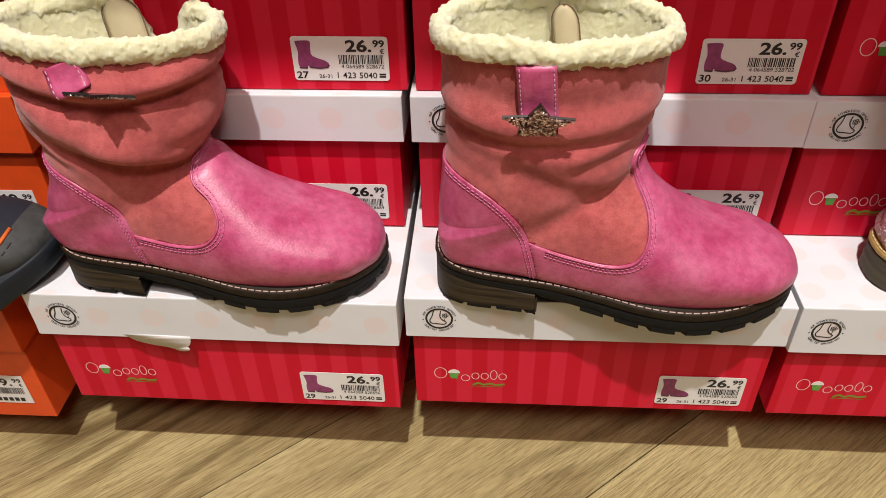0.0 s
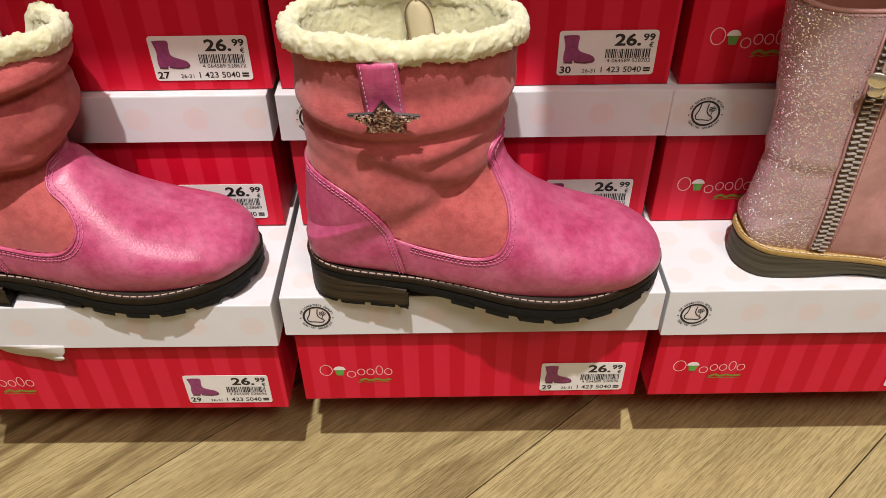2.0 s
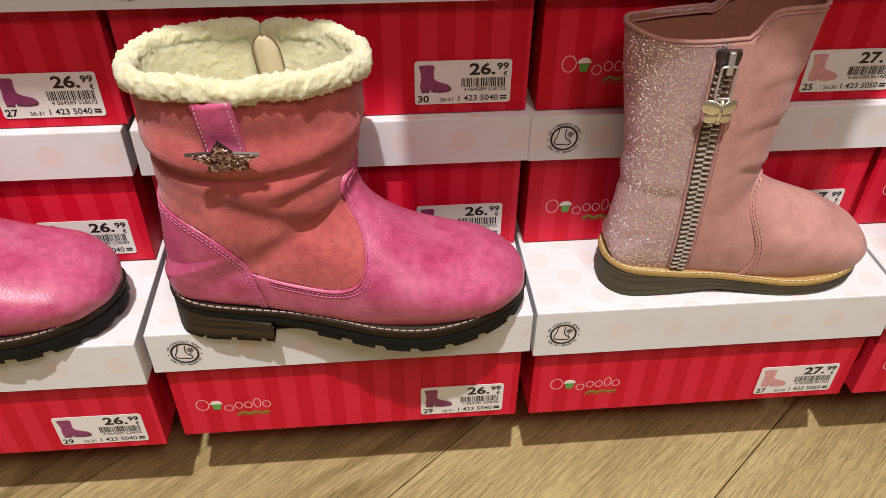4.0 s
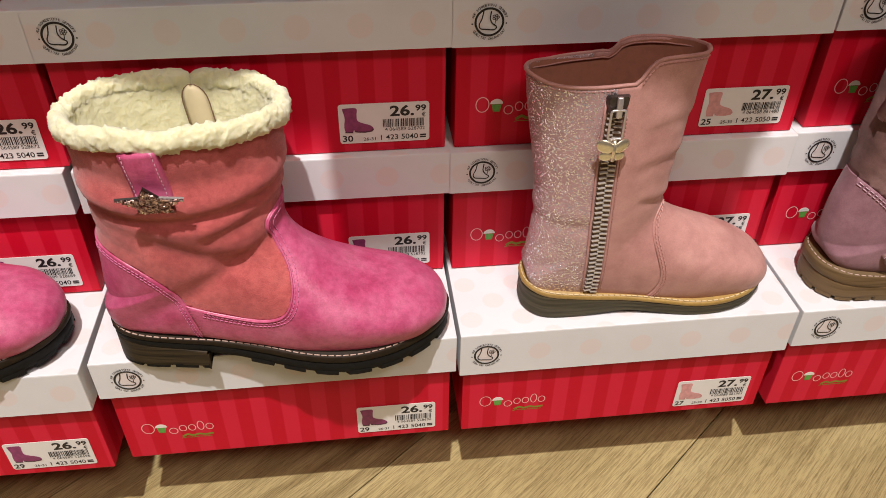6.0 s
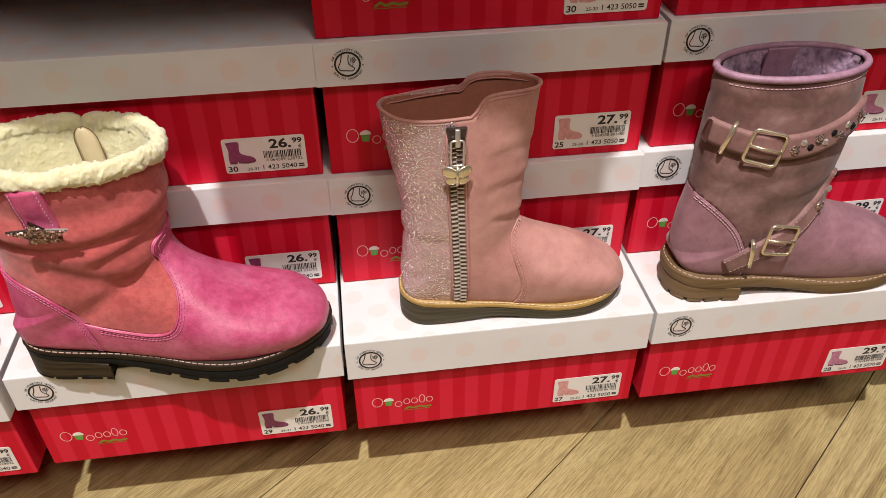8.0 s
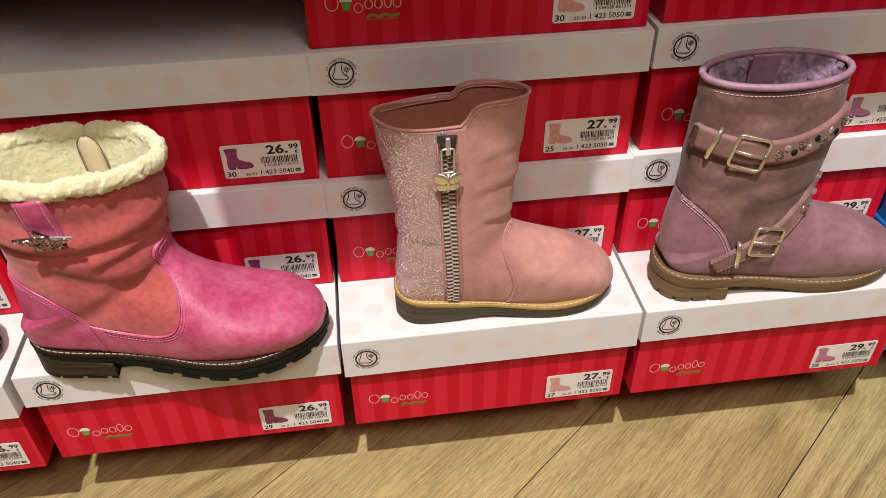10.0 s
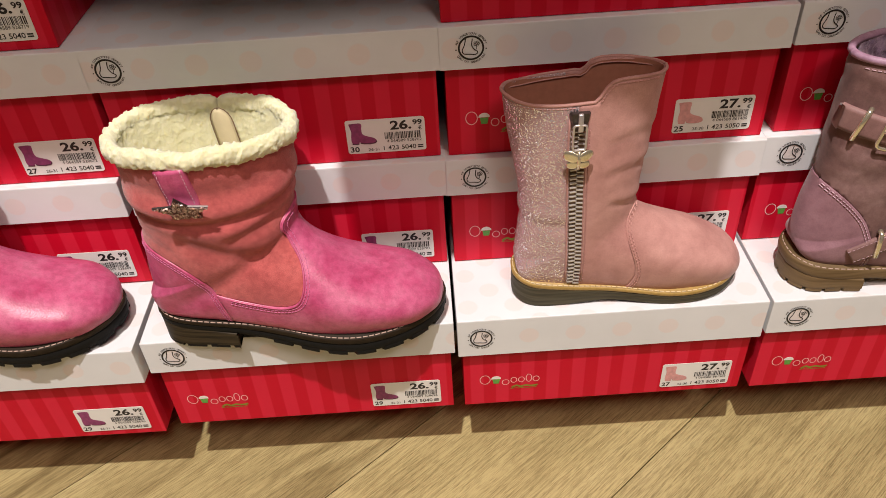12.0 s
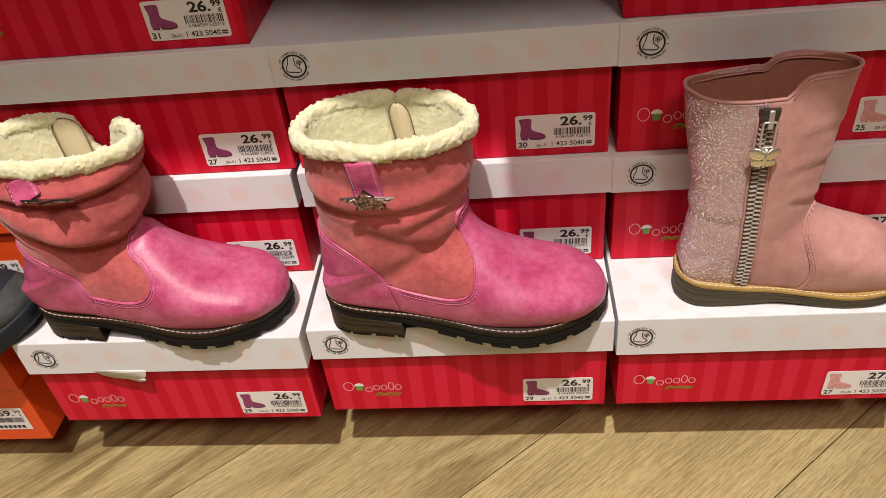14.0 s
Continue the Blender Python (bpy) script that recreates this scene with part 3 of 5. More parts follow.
        flat_shape(bm, [(cx + 0.0042 * math.cos(a), lz + 0.0055 + 0.0036 * math.sin(a)) for a in np.linspace(0, math.pi, 12)], yb, 0.0001)
        part("frosting", bm, M_WHITE, mark, "white frosting print", smooth=False)
        bm = bmesh.new()
        band = [(0.0, 0.0), (0.004, 0.0022), (0.0075, 0.0006), (0.012, 0.0018), (0.0165, 0.0008), (0.022, 0.0016)]
        stroke(bm, [(lx + 0.0265 + a, lz - 0.0062 + b) for a, b in spline(band, 30)], yb, 0.0019)
        stroke(bm, [(lx + 0.0255 + a, lz - 0.0078 + b * 0.3) for a, b in spline(band, 12)], yb, 0.0005)
        part("underline", bm, M_OLIVE, mark, "green printed flourish", smooth=False)
    if price:
        # price sticker
        x0, x1, z0, z1 = 0.1665, 0.2245, 0.0068, 0.0350
        ys = -0.0004
        bm = bmesh.new()
        r = 0.002
        pts = []
        for cx, cz, a0 in ((x1 - r, z1 - r, 0), (x0 + r, z1 - r, 90), (x0 + r, z0 + r, 180), (x1 - r, z0 + r, 270)):
            pts += [(cx + r * math.cos(radians(a0 + k * 22.5)), cz + r * math.sin(radians(a0 + k * 22.5))) for k in range(5)]
        flat_shape(bm, pts, ys, 0.0003)
        tag = part("price_sticker", bm, M_LABEL, box, "white rounded price sticker with black print", smooth=False)
        yt = ys - 0.0005
        euros, cents = price
        bm = bmesh.new()
        add_text(bm, euros + ".", 0.0100, x1 - 0.0098, yt, z1 - 0.0092, 0.030, 1.30, True)
        add_text(bm, cents, 0.0058, x1 - 0.0090, yt, z1 - 0.0062, 0.026, 1.22)
        add_text(bm, "€", 0.0042, x1 - 0.0050, yt, z1 - 0.0106, 0.01, 1.0)
        part("price_print", bm, M_INK, tag, "bold black price", smooth=False)
        bm = bmesh.new()
        bx, b1 = x1 - 0.0300, x1 - 0.0030
        rng = random.Random(code)
        q = bx
        while q < b1 - 0.0005:
            w = rng.choice((0.00028, 0.00028, 0.00055, 0.0008))
            flat_shape(bm, [(q, z1 - 0.0115), (q + w, z1 - 0.0115), (q + w, z1 - 0.0172), (q, z1 - 0.0172)], yt + 0.0001, 0.0001)
            q += w + rng.choice((0.0003, 0.00045, 0.0007))
        tagged(part("barcode", bm, M_INK, tag, "black bars", smooth=False), kind="stuff")
        bm = bmesh.new()
        if code:
            add_text(bm, code, 0.0035, x1 - 0.0030, yt, z1 - 0.0200, 0.0, 1.05, True)
        if article:
            add_text(bm, article, 0.0053, x1 - 0.0075, yt, z0 + 0.0018, 0.008, 1.05, True)
            for k in range(2):
                flat_shape(bm, [(x1 - 0.0062, z0 + 0.0022 + k * 0.0016), (x1 - 0.0022, z0 + 0.0022 + k * 0.0016), (x1 - 0.0022, z0 + 0.0032 + k * 0.0016), (x1 - 0.0062, z0 + 0.0032 + k * 0.0016)], yt + 0.0001, 0.0001)
        if span:
            add_text(bm, span, 0.0034, x0 + 0.0150, yt, z0 + 0.0018, 0.005, 1.1)
        if size:
            add_text(bm, size, 0.0062, x0 + 0.0014, yt, z0 + 0.0016, 0.02, 1.15)
        if len(bm.verts):
            part("number_print", bm, M_INK, tag, "small black numbers", smooth=False)
        else:
            bm.free()
        bm = bmesh.new()
        px, pz = x0 + 0.0025, z0 + 0.0085
        form = spline([(0.0, 0.0168), (0.0050, 0.0172), (0.0092, 0.0166), (0.0090, 0.0120), (0.0094, 0.0080), (0.0128, 0.0060), (0.0168, 0.0046), (0.0192, 0.0026), (0.0186, 0.0006), (0.0130, 0.0), (0.0082, 0.0006), (0.0066, 0.0012), (0.0060, 0.0), (0.0014, 0.0004), (0.0008, 0.0050), (0.0014, 0.0100), (0.0, 0.0168)], 46)[:-1]
        flat_shape(bm, [(px + a, pz + b) for a, b in form], yt + 0.0001, 0.0001)
        shot = part("boot_picture", bm, picture or M_PICA, tag, "small printed picture of a boot", smooth=False)
        bm = bmesh.new()
        for run in ([(0.0072, 0.0006), (0.0090, 0.0), (0.0140, -0.0004), (0.0184, 0.0003), (0.0194, 0.0018)], [(0.0012, 0.0), (0.0062, -0.0003)]):
            stroke(bm, [(px + a, pz + b) for a, b in run], yt - 0.0001, 0.0009)
        part("sole_print", bm, M_PICSOLE if picture is not M_PICC else M_PICC, shot, "dark printed sole", smooth=False)
    box.matrix_world = pose(x, y, z, 0, 0, yaw)
    return box


P26, P27, P29 = ("26", "99"), ("27", "99"), ("29", "99")
A_ART = dict(price=P26, span="26-31", article="1 423 5040", picture=M_PICA)
C_ART = dict(price=P27, span="25-30", article="1 423 5050", picture=M_PICC)
D_ART = dict(price=P29, span="26-31", article="1 423 5070", picture=M_PICD)
Z0, Z1, Z2, Z3 = 0.0745, 0.1815, 0.2860, 0.3905
FRONT, REAR = 0.4095, 0.4755
# front row
shoe_box(-0.2465, 0.4045, Z0 - 0.0005, yaw=-0.4, size="29", code="4 064589 528696", torn=True, **A_ART)
shoe_box(-0.0005, FRONT, Z0, 0.1055, 0.033, size="29", code="4 064589 528696", **A_ART)
shoe_box(0.2440, FRONT, Z0 - 0.0005, 0.1065, 0.0385, stamp_x=0.0150, size="27", code="4 064588 861503", **C_ART)
shoe_box(0.4885, FRONT - 0.001, Z0, 0.106, 0.034, size="28", code="4 064588 861800", **D_ART)
# stack behind
shoe_box(-0.2450, REAR, Z1, 0.104, 0.032, code="4 064589 528689", **A_ART)
shoe_box(0.0020, REAR, Z1, 0.104, 0.032, code="4 064589 528702", **A_ART)
shoe_box(0.2430, REAR - 0.001, Z1, 0.104, 0.032, **C_ART)
shoe_box(0.4850, REAR + 0.002, Z1, 0.104, 0.032, **D_ART)
shoe_box(-0.2380, REAR, Z2, 0.104, 0.031, size="27", code="4 064589 528672", **A_ART)
shoe_box(0.0020, REAR, Z2, 0.104, 0.031, stamp_x=0.0145, size="30", code="4 064589 528702", **A_ART)
shoe_box(0.2430, REAR - 0.001, Z2, 0.104, 0.031, size="25", code="4 064588 861480", **C_ART)
shoe_box(0.4885, REAR + 0.002, Z2, 0.104, 0.031, size="27", **D_ART)
shoe_box(-0.2480, REAR, Z3, 0.104, 0.031, size="31", code="4 064589 528719", **A_ART)
shoe_box(0.2420, REAR - 0.001, Z3, 0.104, 0.031, size="30", code="4 064588 861534", **C_ART)
shoe_box(0.4900, REAR + 0.002, Z3, 0.104, 0.031, **D_ART)


def plain_box(x0, x1, y, z, high, lid_h, mat, label, sticker=None):
    """A one-coloured box; x0 and x1 are its sides, y its front."""
    box = thing("shoe_box", ((x0 + x1) / 2, y + 0.08, z), label, "shoe box")
    bm = bmesh.new()
    block(bm, Matrix.Translation(((x0 + x1) / 2, y + 0.085, z + (high - 0.004) / 2)), x1 - x0, 0.17, high - 0.004, 0.001)
    part("body", bm, mat, box, smooth=False)
    part("lid", lid_mesh(x0 - DX, x1 + DX, y - DX - 0.002, y + 0.17 + DX, z + high - lid_h, z + high), mat, box, smooth=False)
    if sticker:
        bm = bmesh.new()
        a1 = x1 - 0.012
        a0, c0, c1 = a1 - 0.058, z + 0.016, z + 0.046
        flat_shape(bm, [(a0, c0), (a1, c0), (a1, c1), (a0, c1)], y - 0.0003, 0.0003)
        tag = part("price_sticker", bm, M_LABEL, box, "white price sticker with black print", smooth=False)
        bm = bmesh.new()
        yt = y - 0.0008
        add_text(bm, sticker + ".", 0.0105, a1 - 0.0098, yt, c1 - 0.0105, 0.022, 1.28, True)
        add_text(bm, "99", 0.0058, a1 - 0.0088, yt, c1 - 0.0070, 0.02, 1.2)
        add_text(bm, "€", 0.0042, a1 - 0.0050, yt, c1 - 0.0114, 0.01, 1.0)
        part("price_print", bm, M_INK, tag, "bold black price", smooth=False)
        bm = bmesh.new()
        rng, q = random.Random(sticker), a1 - 0.034
        while q < a1 - 0.003:
            w = rng.choice((0.0003, 0.0006, 0.0009))
            flat_shape(bm, [(q, c1 - 0.0128), (q + w, c1 - 0.0128), (q + w, c1 - 0.0195), (q, c1 - 0.0195)], yt, 0.0001)
            q += w + rng.choice((0.0004, 0.0007))
        tagged(part("barcode", bm, M_INK, tag, "black bars", smooth=False), kind="stuff")
        bm = bmesh.new()
        for k in range(9):
            q = a1 - 0.045 + k * 0.0045
            flat_shape(bm, [(q, c0 + 0.0025), (q + 0.0032, c0 + 0.0025), (q + 0.0032, c0 + 0.0062), (q, c0 + 0.0062)], yt, 0.0001)
        tagged(part("number_bars", bm, M_INK, tag, smooth=False), kind="stuff")
    return box


plain_box(-0.560, -0.2780, 0.4095, 0.0415, 0.117, 0.040, M_ORANGE, "orange cardboard shoe box under a dark sneaker", "69")
plain_box(-0.560, -0.2600, 0.4780, 0.1585, 0.122, 0.042, M_ORANGE, "orange cardboard shoe box in the stack", "69")
plain_box(-0.560, -0.2600, 0.4780, 0.2805, 0.122, 0.042, M_ORANGE, "orange cardboard shoe box on the stack")
plain_box(0.7400, 1.0200, 0.4250, 0.0745, 0.107, 0.036, M_BLUE, "blue cardboard shoe box beside the striped boxes")
plain_box(0.7400, 1.0200, 0.4780, 0.1815, 0.107, 0.036, M_BLUE, "blue cardboard shoe box on the stack")


# ---- boots ----
def upper_rings(stations, n=170, seg=132):
    """Rings of a boot's upper from the toe to the top. Each station: front x, z; back x, z; half width; centre y; how boxy the lower half is."""
    rows = spline(stations, n)
    rings = []
    for fx, fz, bx, bz, hw, yc, box in rows:
        ring = []
        for k in range(seg):
            a = k * math.tau / seg
            h = (1 - math.cos(a)) / 2
            s = math.sin(a)
            q = 0.42 * box if box < 0.99 else 1.0
            p = q + (1 - q) * min(1, h * 1.3)
            wv = max(hw, 0.001) * math.copysign(abs(s) ** p, s)
            ring.append(Vector((bx + h * (fx - bx), yc - wv, bz + h * (fz - bz))))
        rings.append(ring)
    return rings


def crease(bm, folds, weight):
    """Push a surface in and out along side-view folds: (points, height, width) rows; weight(co) fades it."""
    bm.normal_update()
    verts = list(bm.verts)
    xz = np.array([(v.co.x, v.co.z) for v in verts])
    total = np.zeros(len(verts))
    for pts, high, wide in folds:
        c = spline(pts, 160)
        d2 = ((xz[:, None, :] - c[None]) ** 2).sum(2)
        i = d2.argmin(1)
        t = np.gradient(c, axis=0)[i]
        side = np.sign((xz[:, 0] - c[i, 0]) * -t[:, 1] + (xz[:, 1] - c[i, 1]) * t[:, 0])
        d = np.sqrt(d2[np.arange(len(verts)), i])
        # a soft roll above the line, a narrower valley just below it
        d = side * d
        fade = np.clip(6 * np.minimum(i, 159 - i) / 159, 0, 1)
        total += high * fade * (np.exp(-((d - wide) / wide) ** 2) - 0.95 * np.exp(-((d + 0.30 * wide) / (0.60 * wide)) ** 2))
    for v, t in zip(verts, total):
        v.co += v.normal * (float(t) * weight(v.co))


def tree_of(bm):
    return BVHTree.FromBMesh(bm)


def sole_outline(stations, n=72, grow=0.0):
    """Plan outline of a sole from rows of x, centre y, half width; the ends close to points."""
    s = spline(stations, 200)
    t = (1 - np.cos(np.linspace(0, math.pi, n // 2 + 1))) / 2
    x = s[0, 0] + (s[-1, 0] - s[0, 0]) * t
    yc, hw = np.interp(x, s[:, 0], s[:, 1]), np.interp(x, s[:, 0], s[:, 2])
    lo = [(a, b - c) for a, b, c in zip(x, yc, hw)]
    hi = [(a, b + c) for a, b, c in zip(x, yc, hw)][::-1]
    pts = np.array(lo[:-1] + hi[:-1])
    if grow:
        nx = np.roll(pts, -1, 0) - np.roll(pts, 1, 0)
        nrm = np.stack([nx[:, 1], -nx[:, 0]], 1)
        nrm /= np.maximum(np.linalg.norm(nrm, axis=1), 1e-9)[:, None]
        pts = pts + nrm * grow
    return pts


def slab_between(pts, top, low, steps=2, bulge=0.0, bevel=0.0008, groove=None):
    """A sole layer with the plan pts, between heights top(x) and low(x)."""
    rings = []
    c = pts.mean(0)
    levels = [(-1, 0.0)] + [(0, k / steps) for k in range(steps + 1)] + [(-1, 1.0)]
    for inset, f in levels:
        ring = []
        for x, y in pts:
            d = np.array((x, y)) - c
            d /= max(np.linalg.norm(d), 1e-6)
            o = (bevel * inset if inset else 0) + bulge * math.sin(math.pi * f)
            if groove and 0 < f < 1:
                o -= groove(f)
            z = top(x) * (1 - f) + low(x) * f
            if inset == 0 and f in (0.0, 1.0):
                z += -bevel if f == 0 else bevel
            ring.append((x + d[0] * o, y + d[1] * o, z))
        rings.append(ring)
    return loft(rings, True, True)


def curve_of(points):
    p = spline(points, 60)
    o = p[:, 0].argsort()
    return lambda x: float(np.interp(x, p[o, 0], p[o, 1]))


def welt_stitches(pts, top, inset, step=0.0046, length=0.0036, r=0.00042, lift=0.0003):
    bm = bmesh.new()
    c = pts.mean(0)
    closed = even(np.vstack([pts, pts[:1]]), step)
    for a, b in zip(closed, closed[1:]):
        m, d = (a + b) / 2, b - a
        q = c - m
        q /= max(np.linalg.norm(q), 1e-6)
        m = m + q * inset
        za, zb = top(m[0] - d[0] / 2), top(m[0] + d[0] / 2)
        t = Vector((d[0], d[1], zb - za)).normalized()
        block(bm, Matrix.Translation((m[0], m[1], (za + zb) / 2 + lift)) @ t.to_track_quat("X", "Z").to_matrix().to_4x4(), length, 2 * r, 1.6 * r, 0.0003)
    return bm


def curls(q):
    """Height of curled wool at a point: soft lumps with locks standing out of them."""
    lock = max(0.0, noise.noise(q * 330) + 0.40 * noise.noise(q * 760))
    return 0.45 * noise.noise(q * 95) + 0.40 * noise.noise(q * 200) + 0.95 * lock ** 1.3 + 0.30 * noise.noise(q * 780) + 0.10 * noise.noise(q * 1500)


def fleece_ring(path, radius, rough=0.0019):
    """A woolly roll along a closed rim, lumpy and uneven."""
    n, seg = len(path), 44
    rings = []
    for i, p in enumerate(path):
        p = Vector(p)
        d = (Vector(path[(i + 2) % n]) - Vector(path[i - 2])).normalized()
        out = d.cross(Vector((0, 0, 1))).normalized()
        up = out.cross(d)
        ring = []
        for k in range(seg):
            a = k * math.tau / seg
            dirv = math.cos(a) * out + 1.30 * math.sin(a) * up
            q = p + dirv * radius
            ring.append(q + dirv * (curls(q) * rough))
        rings.append(ring)
    return loft(rings, closed=True)


def rim_path(ring, n=150, grow=0.0):
    p = np.array([tuple(v) for v in ring])
    p = even(np.vstack([p, p[:1]]), 0.0008)[:-1]
    c = p.mean(0)
    d = p - c
    d[:, 2] = 0
    d /= np.maximum(np.linalg.norm(d, axis=1), 1e-6)[:, None]
    return p + d * grow


def lining(rim, depth, mat, parent, label, shrink=0.004, rough=0.0, floor_z=None):
    """The inside of a boot's leg, down from its rim."""
    rim = np.array(rim)
    c = rim.mean(0)
    rings = []
    rows = 90 if rough else 34
    for k in range(rows):
        f = k / (rows - 1)
        s = 1 - shrink / 0.045 - 0.26 * f
        ring = []
        for p in rim:
            q = Vector((c[0] + (p[0] - c[0]) * s, c[1] + (p[1] - c[1]) * s, p[2] - depth * f))
            if rough:
                d = Vector((q.x - c[0], q.y - c[1], 0)).normalized()
                q -= d * rough * (1 + 0.7 * curls(q))
            ring.append(q)
        rings.append(ring)
    return part("lining", loft(rings, False, True), mat, parent, label)


def lugs(pts, low, parent, mat, where, depth=0.0045, size=(0.011, 0.009), step=0.0165):
    """Tread blocks round a sole's edge, flush with its side, one object each."""
    c = pts.mean(0)
    loop = np.vstack([pts, pts[:1]])
    along = np.concatenate([[0], np.cumsum(np.linalg.norm(np.diff(loop, axis=0), axis=1))])
    count = max(3, round(along[-1] / step))
    step = along[-1] / count
    for k in range(count):
        s = np.linspace(k * step, k * step + size[0], 6)
        arc = np.stack([np.interp(s, along, loop[:, i]) for i in (0, 1)], 1)
        if not where(arc[:, 0].mean()):
            continue
        rings = []
        for x, y in arc:
            q = c - np.array((x, y))
            q /= max(np.linalg.norm(q), 1e-6)
            ix, iy = x + q[0] * size[1], y + q[1] * size[1]
            hi, lo = low(x) + 0.0016, low(x) - depth + 0.0006
            rings.append([(x, y, hi), (ix, iy, hi), (ix, iy, lo), (x + q[0] * 0.0008, y + q[1] * 0.0008, lo), (x, y, lo + 0.0008)])
        part("lug", loft(rings, True, True), mat, parent, smooth=False)


def offset_curve(curve, by):
    c = spline(curve, 60)
    t = np.gradient(c, axis=0)
    t /= np.linalg.norm(t, axis=1)[:, None]
    return c + by * np.stack([-t[:, 1], t[:, 0]], 1)


def slouch_boot(dx, top_stations, counter, vamp, folds, label, notch, heel_x, toe_x):
    """Pink leather and salmon suede boot with a fleece collar; built for its heel near x = 0.019 and moved by dx."""
    boot = thing("boot", (0.12 + dx, 0.42, 0.1805), label, "boot", "boots on the boxes")
    foot = [(0.2335, 0.2085, 0.2335, 0.2030, 0.003, 0.418, 0.9), (0.2300, 0.2150, 0.2305, 0.2010, 0.015, 0.417, 0.7), (0.2225, 0.2210, 0.2240, 0.2000, 0.0240, 0.4165, 0.55),
            (0.2080, 0.2275, 0.2110, 0.1985, 0.0335, 0.416, 0.45), (0.1920, 0.2325, 0.1930, 0.1975, 0.0372, 0.415, 0.40), (0.1740, 0.2395, 0.1680, 0.1970, 0.0388, 0.414, 0.40),
            (0.1570, 0.2500, 0.1360, 0.1980, 0.0370, 0.414, 0.42), (0.1440, 0.2610, 0.1030, 0.2020, 0.0338, 0.416, 0.5), (0.1370, 0.2690, 0.0700, 0.2060, 0.0320, 0.419, 0.55),
            (0.1340, 0.2750, 0.0380, 0.2090, 0.0310, 0.421, 0.6), (0.1325, 0.2800, 0.0195, 0.2130, 0.0300, 0.422, 0.8)]
    fit_x = lambda x: heel_x + (x - 0.012) * (toe_x - heel_x) / 0.2245
    foot = [(fit_x(a) if a > 0.16 else a, b, fit_x(c), d, e, f, g) for a, b, c, d, e, f, g in foot]
    st = [(a + dx, b, c + dx, d, e, f, g) for a, b, c, d, e, f, g in foot + top_stations]
    rings = upper_rings(st)
    rim = [tuple(v) for v in rings[-1]]
    for r in rings:
        for v in r:
            v.z += max(0.0, 0.4265 - v.y) * 0.11 * max(0.0, min(1.0, (v.z - 0.31) / 0.035))
    rim = [tuple(v) for v in rings[-1]]
    bm = loft(rings, True, False)
    crease(bm, [([(x + dx, z) for x, z in p], h, w) for p, h, w in folds], lambda c: min(1, max(0, (c.z - 0.232) / 0.02)))
    full = tree_of(bm)
    cpoly = np.vstack([spline([(x + dx, z) for x, z in counter], 60), [(counter[-1][0] + dx, 0.15), (-0.1 + dx, 0.15), (-0.1 + dx, counter[0][1])]])
    heel = take(bm, cut(bm, cpoly), 0.0009, 0.002)
    vpoly = np.vstack([spline([(x + dx, z) for x, z in vamp], 80), [(0.30 + dx, vamp[-1][1] + 0.004), (0.30 + dx, 0.15), (-0.1 + dx, 0.15), (-0.1 + dx, vamp[0][1])]])
    front = take(bm, cut(bm, vpoly), 0.0011, 0.002)
    # opening: notch at the back of the rim
    nx, nw, nd = notch
    for v in bm.verts:
        if v.co.y > 0.43 and v.co.z > 0.31:
            v.co.z -= nd * math.exp(-(((v.co.x - nx - dx) / nw) ** 4)) * min(1, (v.co.z - 0.31) / 0.03)
    shaft = part("shaft", bm, M_SUEDE, boot, "slouchy salmon-pink suede")
    mod = shaft.modifiers.new("thickness", "SOLIDIFY")
    mod.thickness, mod.offset = 0.0018, -1
    v_tree = tree_of(front)
    h_tree = tree_of(heel)
    heel_ob = part("heel_counter", heel, M_PINK, boot, "mottled pink leather")
    vamp_ob = part("vamp", front, M_PINK, boot, "mottled pink leather")
    vc = [(x + dx, z) for x, z in vamp]
    cc = [(x + dx, z) for x, z in counter]
    for k, off in enumerate((0.0022, 0.0042)):
        part("stitching", stitches(v_tree, offset_curve(vc, -off)[8:]), M_PINKSTITCH, vamp_ob, "pink decorative stitching")
        part("stitching", stitches(h_tree, offset_curve(cc, -off)), M_PINKSTITCH, heel_ob, "pink decorative stitching")
    piping = []
    for x, z in even(offset_curve(vc, -0.0006)[8:], 0.003):
        p, n = on_surface(full, x, z)
        if p:
            piping.append(p + n * 0.0014)
    part("piping", tube(piping, 0.0007, 6), M_PINK, vamp_ob, "pink edge piping")
    # sole
    plan = [(0.012, 0.424, 0.0), (0.0125, 0.424, 0.010), (0.018, 0.424, 0.0220), (0.032, 0.424, 0.0300), (0.055, 0.422, 0.0315), (0.085, 0.419, 0.0305), (0.110, 0.417, 0.0325), (0.140, 0.4145, 0.0375), (0.168, 0.4135, 0.0395), (0.192, 0.4150, 0.0375), (0.212, 0.4165, 0.0315), (0.226, 0.4170, 0.0230), (0.2345, 0.4180, 0.0115), (0.2365, 0.4180, 0.0)]
    plan = [(fit_x(a) + dx, b, c) for a, b, c in plan]
    plan = [(a, y, max(0.0, c - 0.0018)) for a, y, c in plan]
    out = sole_outline(plan)
    top = curve_of([(0.0 + dx, 0.2135), (0.03 + dx, 0.2105), (0.075 + dx, 0.2060), (0.11 + dx, 0.2010), (0.15 + dx, 0.1975), (0.19 + dx, 0.1985), (0.22 + dx, 0.2020), (0.25 + dx, 0.2070)])
    under = curve_of([(0.0 + dx, 0.2050), (0.03 + dx, 0.2020), (0.075 + dx, 0.1960), (0.11 + dx, 0.1880), (0.15 + dx, 0.1830), (0.19 + dx, 0.1836), (0.22 + dx, 0.1880), (0.25 + dx, 0.1985)])
